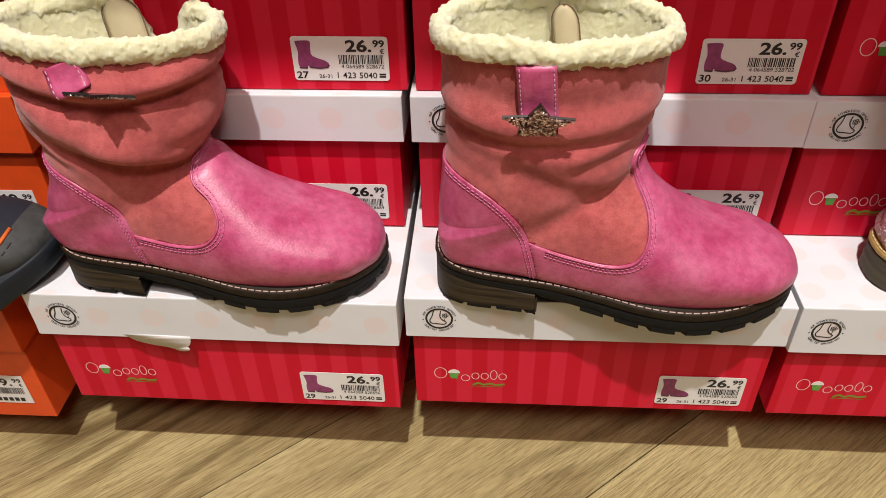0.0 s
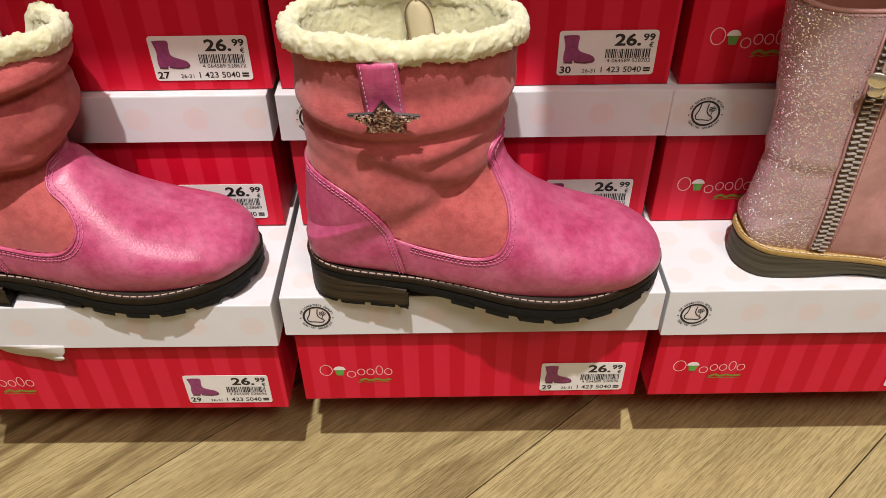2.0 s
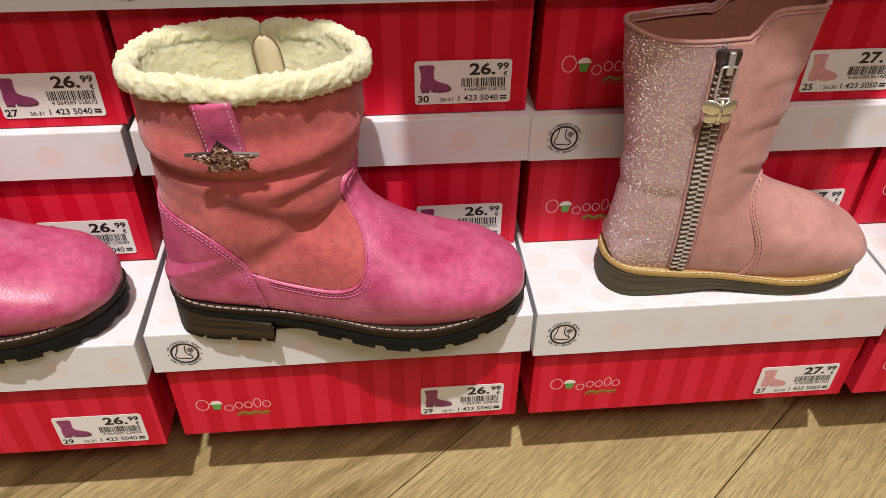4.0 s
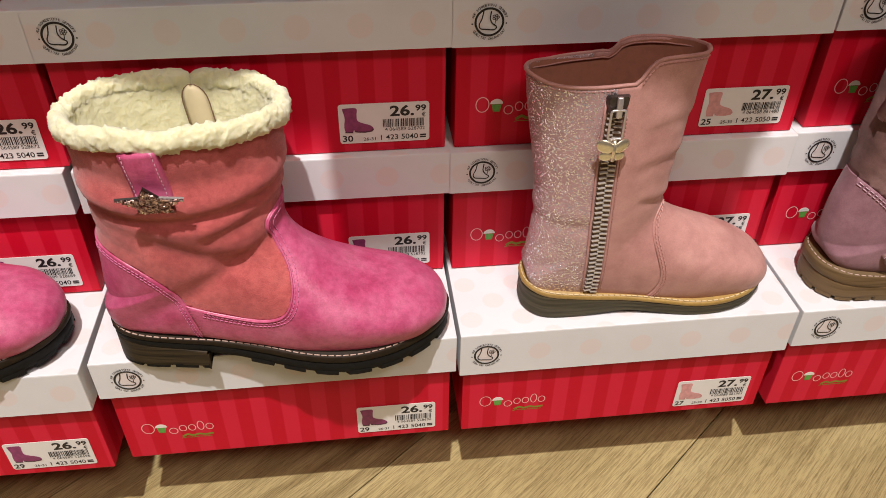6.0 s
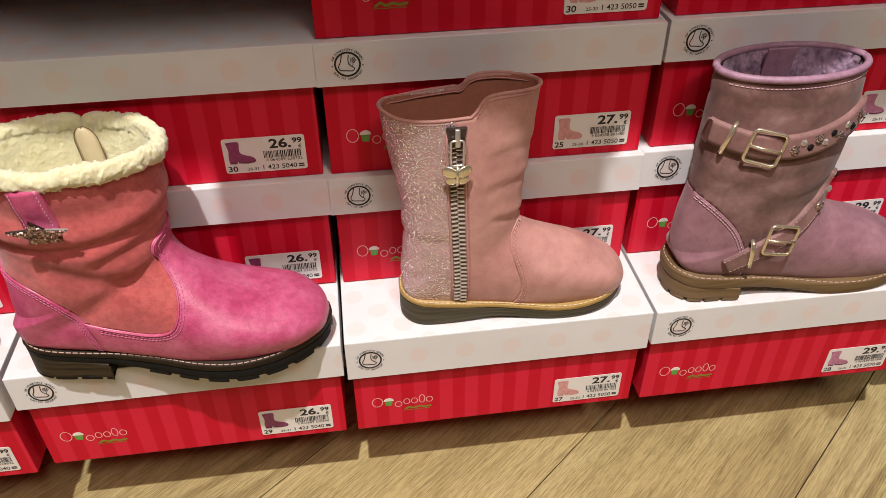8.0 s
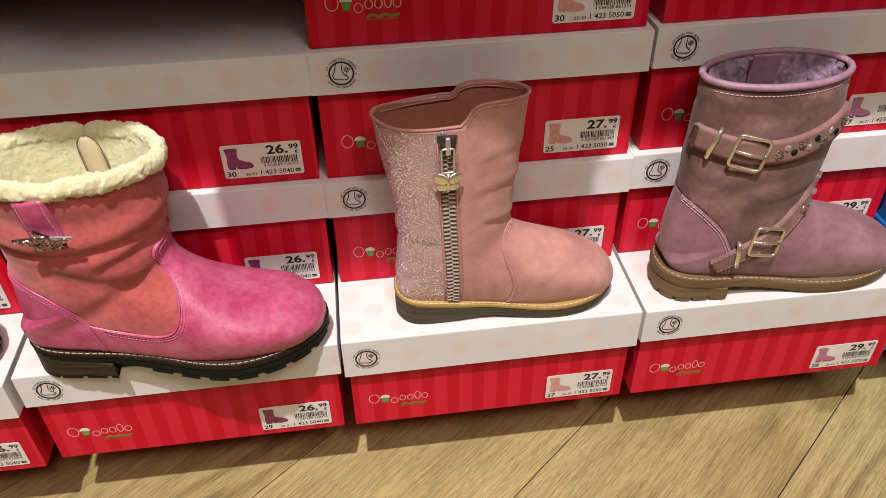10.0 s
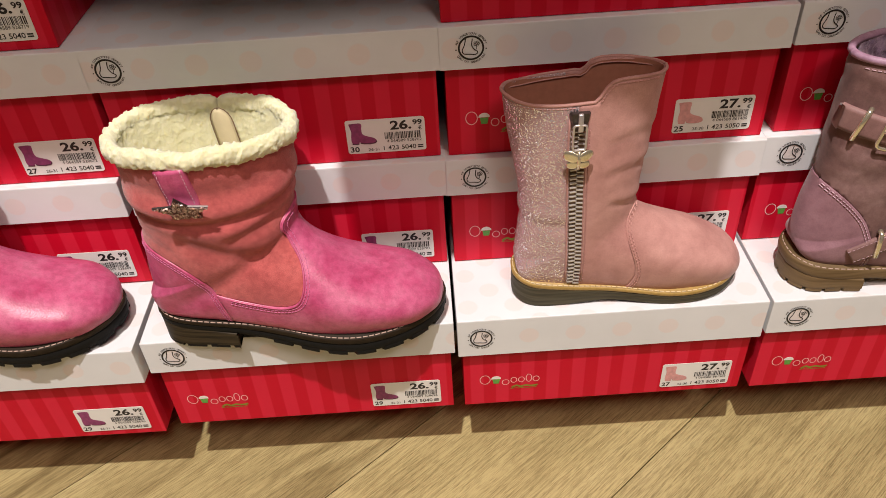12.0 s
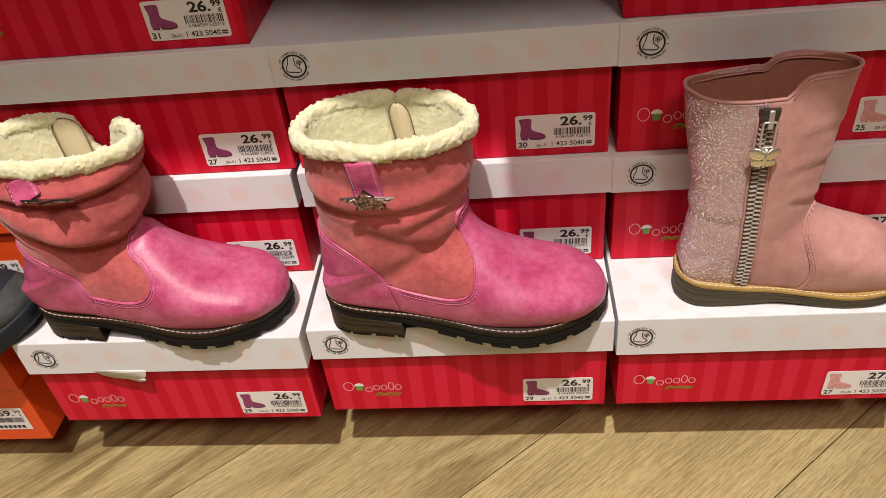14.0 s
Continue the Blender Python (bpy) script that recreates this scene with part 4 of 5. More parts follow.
    mid = lambda x: top(x) * 0.62 + under(x) * 0.38
    welt = part("welt", slab_between(out, top, mid, 2), M_WELT, boot, "dark brown welt with pale stitching")
    part("welt_stitching", welt_stitches(out, top, 0.0018), M_CREAM, welt, "cream stitches")
    outsole = part("outsole", slab_between(sole_outline(plan, grow=-0.0006), mid, under, 2), M_SOLE, boot, "black lugged rubber outsole")
    lugs(sole_outline(plan, grow=-0.0004), under, outsole, M_SOLE, lambda x: x > 0.100 + dx, 0.0031, (0.0140, 0.016), 0.0215)
    heelplan = [(x, y, w) for x, y, w in plan if x < 0.08 + dx]
    hs = [(a, b, c) for a, b, c in heelplan[:5]] + [(0.076 + dx, 0.420, 0.0300), (0.0775 + dx, 0.420, 0.0285), (0.078 + dx, 0.420, 0.0)]
    hp = sole_outline(hs, grow=-0.0008)
    block_ob = part("heel", slab_between(hp, lambda x: under(x) + 0.0003, lambda x: 0.1836, 6, bevel=0.0005), M_STACK, boot, "dark brown stacked heel")
    lugs(hp, lambda x: 0.1836, block_ob, M_SOLE, lambda x: True, 0.0030, (0.0150, 0.009), 0.0190)
    # fleece collar, lining and the pale gusset at the back
    path = rim_path(rim, grow=-0.0012)
    for p in path:
        if p[1] > 0.43:
            p[2] -= nd * math.exp(-(((p[0] - nx - dx) / nw) ** 4))
        p[2] += 0.0022 * noise.noise(Vector(p) * 60)
    part("fleece_collar", fleece_ring([tuple(p) for p in path], 0.0050), M_FLEECE, boot, "cream teddy fleece collar")
    inner = path.copy()
    lining(inner, 0.075, M_FLEECE, boot, "cream fleece lining", 0.0030, 0.0013)
    return boot, full, rim


SLOUCH_TOP = [(0.1325, 0.2850, 0.0190, 0.2330, 0.0345, 0.423, 1.0), (0.1335, 0.2920, 0.0210, 0.2590, 0.0365, 0.424, 1.0), (0.1355, 0.3030, 0.0228, 0.2850, 0.0375, 0.4245, 1.0), (0.1370, 0.3180, 0.0235, 0.3100, 0.0388, 0.4255, 1.0), (0.1405, 0.3470, 0.0200, 0.3470, 0.0418, 0.4265, 1.0)]
COUNTER = [(0.008, 0.2760), (0.022, 0.2745), (0.036, 0.2710), (0.050, 0.2645), (0.062, 0.2540), (0.0695, 0.2400), (0.0740, 0.2250), (0.0780, 0.2050)]
VAMP = [(0.060, 0.2395), (0.075, 0.2345), (0.093, 0.2295), (0.114, 0.2270), (0.128, 0.2310), (0.1345, 0.2420), (0.1340, 0.2560), (0.1275, 0.2690), (0.1235, 0.2800), (0.1260, 0.2890), (0.140, 0.2960)]
FOLDS_B = [([(0.010, 0.3115), (0.040, 0.3055), (0.070, 0.3025), (0.100, 0.3040), (0.125, 0.3090), (0.150, 0.3170)], 0.0034, 0.0075),
           ([(0.012, 0.2990), (0.045, 0.2925), (0.075, 0.2825), (0.100, 0.2705), (0.124, 0.2600)], 0.0024, 0.0125),
           ([(0.085, 0.2860), (0.108, 0.2920), (0.145, 0.3040)], 0.0021, 0.0085),
           ([(0.012, 0.2860), (0.035, 0.2825), (0.055, 0.2750)], 0.0012, 0.0080),
           ([(0.030, 0.3320), (0.060, 0.3290), (0.120, 0.3280)], 0.0007, 0.0090)]
boot_b, tree_b, rim_b = slouch_boot(0.0, SLOUCH_TOP, COUNTER, VAMP, FOLDS_B, "pink leather and suede boot, cream fleece collar, glitter star", (0.0845, 0.0055, 0.014), 0.0155, 0.2340)

SLOUCH_TOP_A = [(0.1310, 0.2840, 0.0210, 0.2330, 0.0345, 0.424, 1.0), (0.1330, 0.2930, 0.0300, 0.2570, 0.0375, 0.4245, 1.0), (0.1400, 0.3020, 0.0320, 0.2800, 0.0420, 0.425, 1.0), (0.1440, 0.3150, 0.0280, 0.3000, 0.0400, 0.4235, 1.0), (0.1450, 0.3240, 0.0270, 0.3140, 0.0395, 0.4235, 1.0), (0.1470, 0.3415, 0.0265, 0.3480, 0.0375, 0.4235, 1.0)]
COUNTER_A = [(0.010, 0.2790), (0.030, 0.2765), (0.048, 0.2720), (0.064, 0.2640), (0.075, 0.2520), (0.0815, 0.2380), (0.0845, 0.2240), (0.0870, 0.2050)]
VAMP_A = [(0.070, 0.2340), (0.082, 0.2315), (0.107, 0.2275), (0.126, 0.2305), (0.1365, 0.2410), (0.1330, 0.2525), (0.1235, 0.2615), (0.1210, 0.2690), (0.1265, 0.2770), (0.150, 0.2900)]
FOLDS_A = [([(0.020, 0.334), (0.060, 0.3235), (0.100, 0.3200), (0.160, 0.3260)], 0.0058, 0.0070),
           ([(0.030, 0.304), (0.065, 0.2915), (0.100, 0.2785), (0.120, 0.2745), (0.138, 0.286), (0.152, 0.300)], 0.0056, 0.0095),
           ([(0.030, 0.315), (0.060, 0.303), (0.085, 0.297)], 0.0016, 0.0095),
           ([(0.010, 0.2930), (0.040, 0.2870), (0.066, 0.2760)], 0.0020, 0.0080)]
boot_a, tree_a, rim_a = slouch_boot(-0.2450, SLOUCH_TOP_A, COUNTER_A, VAMP_A, FOLDS_A, "slouched pink leather and suede boot with cream fleece collar", (0.104, 0.017, 0.030), 0.0210, 0.2300)


def leather_loop(tree, boot, x0, z0, x1, z1, half, star_at, tilt, face, label, lift=0.0012):
    """The pink strap over the rim with the star charm at its end."""
    loop = part("strap", patch(tree, strip_rows([(x0, z0), ((x0 + x1) / 2, (z0 + z1) / 2), (x1, z1)], half, 14, 7), lift, 0.0016), M_PINK, boot, label)
    mid = np.array([(x0, z0), (x1, z1)])
    d = (mid[1] - mid[0]) / np.linalg.norm(mid[1] - mid[0])
    nrm = np.array((-d[1], d[0]))
    for s in (-1, 1):
        part("strap_stitching", stitches(tree, mid + nrm * s * (half - 0.0014), 0.0026, 0.0017, 0.00024, (-1,), lift + 0.0018), M_PALETHREAD, loop, "pale stitches")
    bm = bmesh.new()
    r0, r1 = 0.0186, 0.0090
    pts = [((r0 if k % 2 == 0 else r1) * math.cos(math.pi / 2 + k * math.pi / 5), (r0 if k % 2 == 0 else r1) * math.sin(math.pi / 2 + k * math.pi / 5)) for k in range(10)]
    a = [bm.verts.new((x, -0.0006, z)) for x, z in pts]
    b = [bm.verts.new((x, 0.0006, z)) for x, z in pts]
    for k in range(10):
        bm.faces.new((a[k], b[k], b[(k + 1) % 10], a[(k + 1) % 10]))
    bm.faces.new(a)
    bm.faces.new(b)
    bmesh.ops.recalc_face_normals(bm, faces=bm.faces)
    place = Matrix.Translation(star_at) @ Euler([radians(q) for q in face]).to_matrix().to_4x4() @ Matrix.Rotation(radians(tilt), 4, "Y")
    bm.transform(place)
    charm = part("star_charm", bm, M_DARKMETAL, boot, "star charm covered in rose metal beads", smooth=False)
    # bugle beads laid every way on its face
    rng = random.Random(12)
    bm = bmesh.new()
    outline = np.array(pts)
    spots = np.array([(rng.uniform(-r0, r0), rng.uniform(-r0, r0)) for _ in range(1900)])
    for x, z in spots[dist_to(outline, spots) < -0.0002]:
        m = place @ Matrix.Translation((x, -0.0008 - rng.random() * 0.0007, z)) @ Matrix.Rotation(rng.random() * math.pi, 4, "Y") @ Matrix.Rotation(rng.uniform(-0.4, 0.4), 4, "Z")
        block(bm, m, rng.uniform(0.0008, 0.0016), 0.0007, 0.0006)
    tagged(part("bead", bm, M_BEADS, charm, "rose and dark metal beads", smooth=False), kind="stuff")


leather_loop(tree_b, boot_b, 0.0695, 0.3480, 0.0725, 0.3165, 0.0090, (0.0712, 0.3800, 0.3185), 1, (30, 0, -2), "pink leather strap with pale stitching", 0.0034)
leather_loop(tree_a, boot_a, -0.1672, 0.3430, -0.1615, 0.3295, 0.0092, (-0.1490, 0.3828, 0.3270), 0, (66, 6, 4), "pink leather strap folded sideways")


def gusset(boot, x0, x1, y, z0, z1, lean):
    """The pale tongue of lining behind the split in the collar."""
    bm = bmesh.new()
    rows = []
    for f in (0.0, 0.2, 0.4, 0.6, 0.82, 0.88, 0.93, 0.97, 1.0):
        w = (x1 - x0) / 2 * (1 if f < 0.82 else math.sqrt(max(0.04, 1 - ((f - 0.82) / 0.182) ** 2)))
        row = []
        for j in range(7):
            s = j / 3 - 1
            row.append(((x0 + x1) / 2 + s * w + lean * f, y - 0.004 * (1 - s * s) - 0.010 * (1 - f), z0 + f * (z1 - z0)))
        rows.append(row)
    top = [[bm.verts.new(p) for p in r] for r in rows]
    for i in range(8):
        for j in range(6):
            bm.faces.new((top[i][j], top[i][j + 1], top[i + 1][j + 1], top[i + 1][j]))
    ob = part("gusset", bm, M_BEIGE, boot, "beige lining gusset")
    m = ob.modifiers.new("thickness", "SOLIDIFY")
    m.thickness = 0.0015
    edge = [Vector(r[0]) for r in rows] + [Vector(r[-1]) for r in rows[::-1]]
    part("bound_edge", tube([p - Vector((0, 0.0008, 0)) for p in edge], 0.00035, 6), M_THREADBROWN, ob, "thin brown stitched edge")


gusset(boot_b, 0.0870, 0.1020, 0.4575, 0.290, 0.3480, -0.0085)
gusset(boot_a, -0.1655, -0.1425, 0.4560, 0.290, 0.3490, -0.0080)
# the slouched boot stands a little askew
boot_a.location.y += 0.008
boot_a.rotation_euler.z = radians(2.0)


# ---- rose boot with zip ----
def zip_boot():
    boot = thing("boot", (0.37, 0.438, 0.1805), "rose leather boot with glitter back and silver side zip", "boot", "boots on the boxes")
    Y = 0.438
    st = [(0.4640, 0.2020, 0.4640, 0.1965, 0.003, Y + 0.003, 0.9), (0.4615, 0.2085, 0.4620, 0.1950, 0.0125, Y + 0.002, 0.7), (0.4540, 0.2170, 0.4560, 0.1935, 0.0215, Y + 0.001, 0.5),
          (0.4420, 0.2250, 0.4440, 0.1920, 0.0275, Y, 0.42), (0.4270, 0.2330, 0.4270, 0.1910, 0.0305, Y, 0.40), (0.4100, 0.2400, 0.4040, 0.1910, 0.0310, Y, 0.42), (0.3950, 0.2470, 0.3800, 0.1920, 0.0290, Y, 0.45),
          (0.3850, 0.2530, 0.3550, 0.1935, 0.0265, Y, 0.5), (0.3800, 0.2570, 0.3280, 0.1950, 0.0250, Y, 0.55), (0.3775, 0.2610, 0.3050, 0.1965, 0.0245, Y, 0.65), (0.3770, 0.2650, 0.2925, 0.2010, 0.0245, Y, 0.85),
          (0.3770, 0.2700, 0.2880, 0.2180, 0.0250, Y, 1.0), (0.3775, 0.2780, 0.2905, 0.2450, 0.0255, Y, 1.0), (0.3790, 0.2950, 0.2910, 0.2750, 0.0260, Y, 1.0), (0.3815, 0.3200, 0.2860, 0.3080, 0.0265, Y, 1.0), (0.3840, 0.3450, 0.2810, 0.3380, 0.0270, Y, 1.0), (0.3880, 0.3850, 0.2760, 0.3850, 0.0270, Y, 1.0)]
    rings = upper_rings(st, 120, 96)
    bm = loft(rings, True, False)
    crease(bm, [([(0.270, 0.263), (0.300, 0.259), (0.330, 0.262)], 0.0012, 0.007), ([(0.345, 0.300), (0.360, 0.303), (0.390, 0.303)], 0.0009, 0.005), ([(0.350, 0.277), (0.365, 0.272), (0.385, 0.269)], 0.0010, 0.005), ([(0.345, 0.325), (0.365, 0.330), (0.390, 0.327)], 0.0006, 0.006)], lambda c: 1.0)
    tree = tree_of(bm)
    edge = [(0.262, 0.3590), (0.278, 0.3580), (0.292, 0.3553), (0.310, 0.3562), (0.3290, 0.3580), (0.3375, 0.3590), (0.3405, 0.3650), (0.3465, 0.3712), (0.356, 0.3722), (0.370, 0.3708), (0.384, 0.3682), (0.400, 0.3665)]
    epoly = np.vstack([spline(edge, 80), [(0.42, 0.40), (0.25, 0.40)]])
    over = cut(bm, epoly)
    bmesh.ops.delete(bm, geom=over, context="FACES")

    def sag(x, y):
        """How far the rim's far side hangs below the near one."""
        rise = 0.0032 * min(1, max(0, (x - 0.290) / 0.035)) + 0.0050 * min(1, max(0, (x - 0.334) / 0.012))
        rise *= 1 - 0.6 * min(1, max(0, (x - 0.352) / 0.030))
        return rise * min(1, max(0, (y - Y) / 0.018))

    for v in bm.verts:
        v.co.z -= sag(v.co.x, v.co.y) * min(1, max(0, (v.co.z - 0.31) / 0.045))
    zx = spline([(0.3255, 0.370), (0.3262, 0.330), (0.3275, 0.290), (0.3292, 0.250), (0.3302, 0.225), (0.3305, 0.180)], 40)
    bpoly = np.vstack([zx, [(0.2, 0.180), (0.2, 0.370)]])
    back = take(bm, cut(bm, bpoly))
    seam = [(0.385, 0.268), (0.3755, 0.2640), (0.3690, 0.2560), (0.3680, 0.2450), (0.3715, 0.2330), (0.3755, 0.2200), (0.3760, 0.2080), (0.3720, 0.1960), (0.366, 0.188)]
    vpoly = np.vstack([spline(seam, 60), [(0.50, 0.188), (0.50, 0.268)]])
    front = take(bm, cut(bm, vpoly), 0.0008, 0.0015)
    f_tree, s_tree, b_tree = tree_of(front), tree_of(bm), tree_of(back)
    shaft = part("shaft_front", bm, M_ROSE, boot, "plain rose leather")
    rear = part("shaft_back", back, M_SPARKLE, boot, "glittery rose fabric")
    for ob in (shaft, rear):
        m = ob.modifiers.new("thickness", "SOLIDIFY")
        m.thickness, m.offset = 0.0018, -1
    vamp = part("vamp", front, M_ROSE, boot, "rose leather toe")
    for off in (0.0018, 0.0036):
        part("stitching", stitches(f_tree, offset_curve(seam, off), 0.0028, 0.002, 0.0003), M_ROSETHREAD, vamp, "rose stitching")
    part("rim_stitching", stitches(s_tree, offset_curve(edge[5:], -0.0022), 0.0026, 0.0018, 0.0003), M_ROSETHREAD, shaft, "rose stitching")
    part("rim_stitching", stitches(b_tree, offset_curve(edge[:5], -0.0022), 0.0026, 0.0018, 0.0003), M_ROSETHREAD, rear, "rose stitching")
    for off, t, ob in ((0.0075, s_tree, shaft), (-0.0062, b_tree, rear)):
        part("zip_stitching", stitches(t, zx[6:36] + np.array((off, 0)), 0.0026, 0.0018, 0.0003), M_ROSETHREAD, ob, "rose stitching")
    # zip: tape, teeth, slider, charm
    line = even(spline([(0.3262, 0.3500), (0.3262, 0.330), (0.3275, 0.290), (0.3292, 0.250), (0.3302, 0.225), (0.3305, 0.2030)], 60), 0.00185)
    zipper = part("zip", patch(tree, strip_rows([tuple(p) for p in line[::8]], 0.0048, 40, 5), 0.0, 0.0004), M_THREADBROWN, boot, "silver metal zip on brown tape")
    bm = bmesh.new()
    for k, (x, z) in enumerate(line):
        s = 1 if k % 2 else -1
        p, n = on_surface(tree, x + s * 0.0021, z)
        if p:
            block(bm, Matrix.Translation(p + n * 0.0012) @ Matrix.Rotation(radians(s * 6), 4, "Y"), 0.0050, 0.0020, 0.0010, 0.0003)
    tagged(part("zip_teeth", bm, M_TEETH, zipper, "silver metal teeth", smooth=False), kind="stuff")
    for q in (-1, 1):
        rail = [on_surface(tree, x + q * 0.0060, z) for x, z in line[::6]]
        part("zip_cord", tube([p + n * 0.0006 for p, n in rail if p], 0.0007, 6), M_ROSE, zipper, "rose leather edge beside the teeth")
    p, n = on_surface(tree, 0.3262, 0.3470)
    rows = []
    # shield-shaped slider, broad above and narrow below
    for f, w in ((0.0, 0.0040), (0.25, 0.0050), (0.6, 0.0066), (0.9, 0.0070), (1.0, 0.0060)):
        z = p.z - 0.0060 + 0.0125 * f
        rows.append([(p.x - w, p.y - 0.0008, z), (p.x - w * 0.8, p.y - 0.0042, z), (p.x + w * 0.8, p.y - 0.0042, z), (p.x + w, p.y - 0.0008, z)])
    slider = part("zip_slider", loft(rows, True, True), M_DARKMETAL, zipper, "dark silver slider", smooth=False)
    c = p + n * 0.0064
    bm = bmesh.new()
    block(bm, Matrix.Translation((p.x, p.y - 0.0056, p.z + 0.0008)) @ Matrix.Rotation(radians(-6), 4, "X"), 0.0034, 0.0026, 0.0125, 0.0009)
    part("slider_bridge", bm, M_SILVER, slider, "bright silver bridge")
    loop = []
    for x, z, a0 in ((0.0026, -0.0022, 0), (-0.0026, -0.0022, 90), (-0.0026, -0.0172, 180), (0.0026, -0.0172, 270)):
        loop += [(c.x + x + 0.0016 * math.cos(radians(a0 + k * 30)), c.y, c.z + z + 0.0016 * math.sin(radians(a0 + k * 30))) for k in range(4)]
    part("zip_pull", tube(loop, 0.0008, 6, True), M_SILVER, slider, "silver pull loop")
    bm = bmesh.new()
    for sx, sz, r in ((-1, 0.60, 0.0050), (1, 0.60, 0.0050), (-0.80, -0.75, 0.0038), (0.80, -0.75, 0.0038)):
        o = Vector((c.x + sx * 0.0050, c.y - 0.0006, c.z - 0.0260 + sz * 0.0046))
        m = Matrix.Translation(o) @ Matrix.Rotation(sx * 0.35, 4, "Z") @ Matrix.Rotation(-sx * sz * 0.5, 4, "Y")
        bmesh.ops.create_uvsphere(bm, u_segments=14, v_segments=8, radius=r, matrix=m @ Matrix.Diagonal((1.12, 0.24, 0.86, 1)))
    charm = part("butterfly_charm", bm, M_GOLD, zipper, "pale gold butterfly charm")
    part("charm_body", tube([(c.x, c.y - 0.0014, c.z - 0.0325), (c.x, c.y - 0.0020, c.z - 0.0260), (c.x, c.y - 0.0012, c.z - 0.0190)], 0.0013, 8), M_GOLD, charm)
    # lining
    e = spline(edge, 200)
    # folded edge all round
    loop = []
    for k in range(96):
        top_z = float(np.interp(rings[-4][k].x, e[:, 0], e[:, 1]))
        near = min((r[k] for r in rings[-40:]), key=lambda q: abs(q.z - top_z))
        loop.append((near.x, near.y + (0.0006 if near.y < Y else -0.0006), top_z + 0.0002 - sag(near.x, near.y)))
    part("rim_edge", tube(loop, 0.0012, 8, True), M_ROSE, boot, "folded rose leather edge")
    lining(loop, 0.07, M_BROWNLINE, boot, "brown lining", 0.0016)
    inner = [(x, y - 0.0026, z - 0.0030) for x, y, z in loop if y > Y + 0.006]
    part("lining_seam", tube(inner, 0.0005, 6), M_ROSETHREAD, boot, "stitched seam round the lining")
    # sole
    plan = [(0.2845, Y, 0.0), (0.2850, Y, 0.0085), (0.2900, Y, 0.0180), (0.3020, Y, 0.0245), (0.3250, Y, 0.0260), (0.3550, Y, 0.0260), (0.3800, Y, 0.0290), (0.4050, Y, 0.0325), (0.4270, Y, 0.0320), (0.4450, Y + 0.001, 0.0280), (0.4570, Y + 0.002, 0.0205), (0.4650, Y + 0.003, 0.0105), (0.4670, Y + 0.003, 0.0)]
    plan = [(a + (0.0015 if a < 0.3 else -0.001 if a > 0.45 else 0), y, max(0.0, c - 0.0013)) for a, y, c in plan]
    out = sole_outline(plan)
    top = curve_of([(0.27, 0.2065), (0.30, 0.2035), (0.34, 0.1985), (0.38, 0.1945), (0.41, 0.1925), (0.44, 0.1945), (0.48, 0.2015)])
    mid = lambda x: top(x) - 0.0036
    low = curve_of([(0.27, 0.1850), (0.288, 0.1815), (0.310, 0.1806), (0.335, 0.1818), (0.360, 0.1838), (0.385, 0.1815), (0.405, 0.1806), (0.43, 0.1815), (0.45, 0.1850), (0.48, 0.1930)])
    welt = part("welt", slab_between(out, top, mid, 2), M_MUSTARD, boot, "mustard welt with pale stitches")
    part("welt_stitching", welt_stitches(out, top, 0.0014, 0.0042, 0.0032, 0.00045, 0.0007), M_OCHRE, welt, "ochre stitches")
    part("outsole", slab_between(sole_outline(plan, grow=-0.0004), mid, low, 9, groove=lambda f: 0.0006 if int(f * 9 + 0.5) % 3 == 0 else 0), M_TAUPE, boot, "taupe grooved rubber sole")
    return boot


zip_boot()


# ---- mauve buckle boot ----
def buckle(tree, cx, cz, w, h, turn, boot, mat):
    """A rectangular frame with a prong, lying on the strap."""
    p, n = on_surface(tree, cx, cz)
    m = Matrix.Translation(p + n * 0.0048) @ n.to_track_quat("-Y", "Z").to_matrix().to_4x4() @ Matrix.Rotation(radians(turn), 4, "Y")
    pts = []
    r = 0.003
    for x, z, a0 in ((w - r, h - r, 0), (-w + r, h - r, 90), (-w + r, -h + r, 180), (w - r, -h + r, 270)):
        pts += [m @ Vector((x + r * math.cos(radians(a0 + k * 22.5)), 0, z + r * math.sin(radians(a0 + k * 22.5)))) for k in range(5)]
    bk = part("buckle", tube(pts, 0.0013, 8, True), mat, boot, "pale gold rectangular buckle")
    part("prong", tube([m @ Vector((-w, -0.0012, 0)), m @ Vector((0, -0.0022, 0)), m @ Vector((w, -0.0014, 0))], 0.0010, 8), mat, bk)
    return bk


def keeper(tree, cx, cz, h, turn, boot, mat):
    p, n = on_surface(tree, cx, cz)
    m = Matrix.Translation(p + n * 0.0044) @ n.to_track_quat("-Y", "Z").to_matrix().to_4x4() @ Matrix.Rotation(radians(turn), 4, "Y")
    pts = [m @ Vector((0, 0.0035, -h)), m @ Vector((0, 0, -h + 0.0012)), m @ Vector((0, -0.0006, 0)), m @ Vector((0, 0, h - 0.0012)), m @ Vector((0, 0.0035, h))]
    part("strap_keeper", tube(pts, 0.0019, 8), mat, boot, "pale gold strap loop")


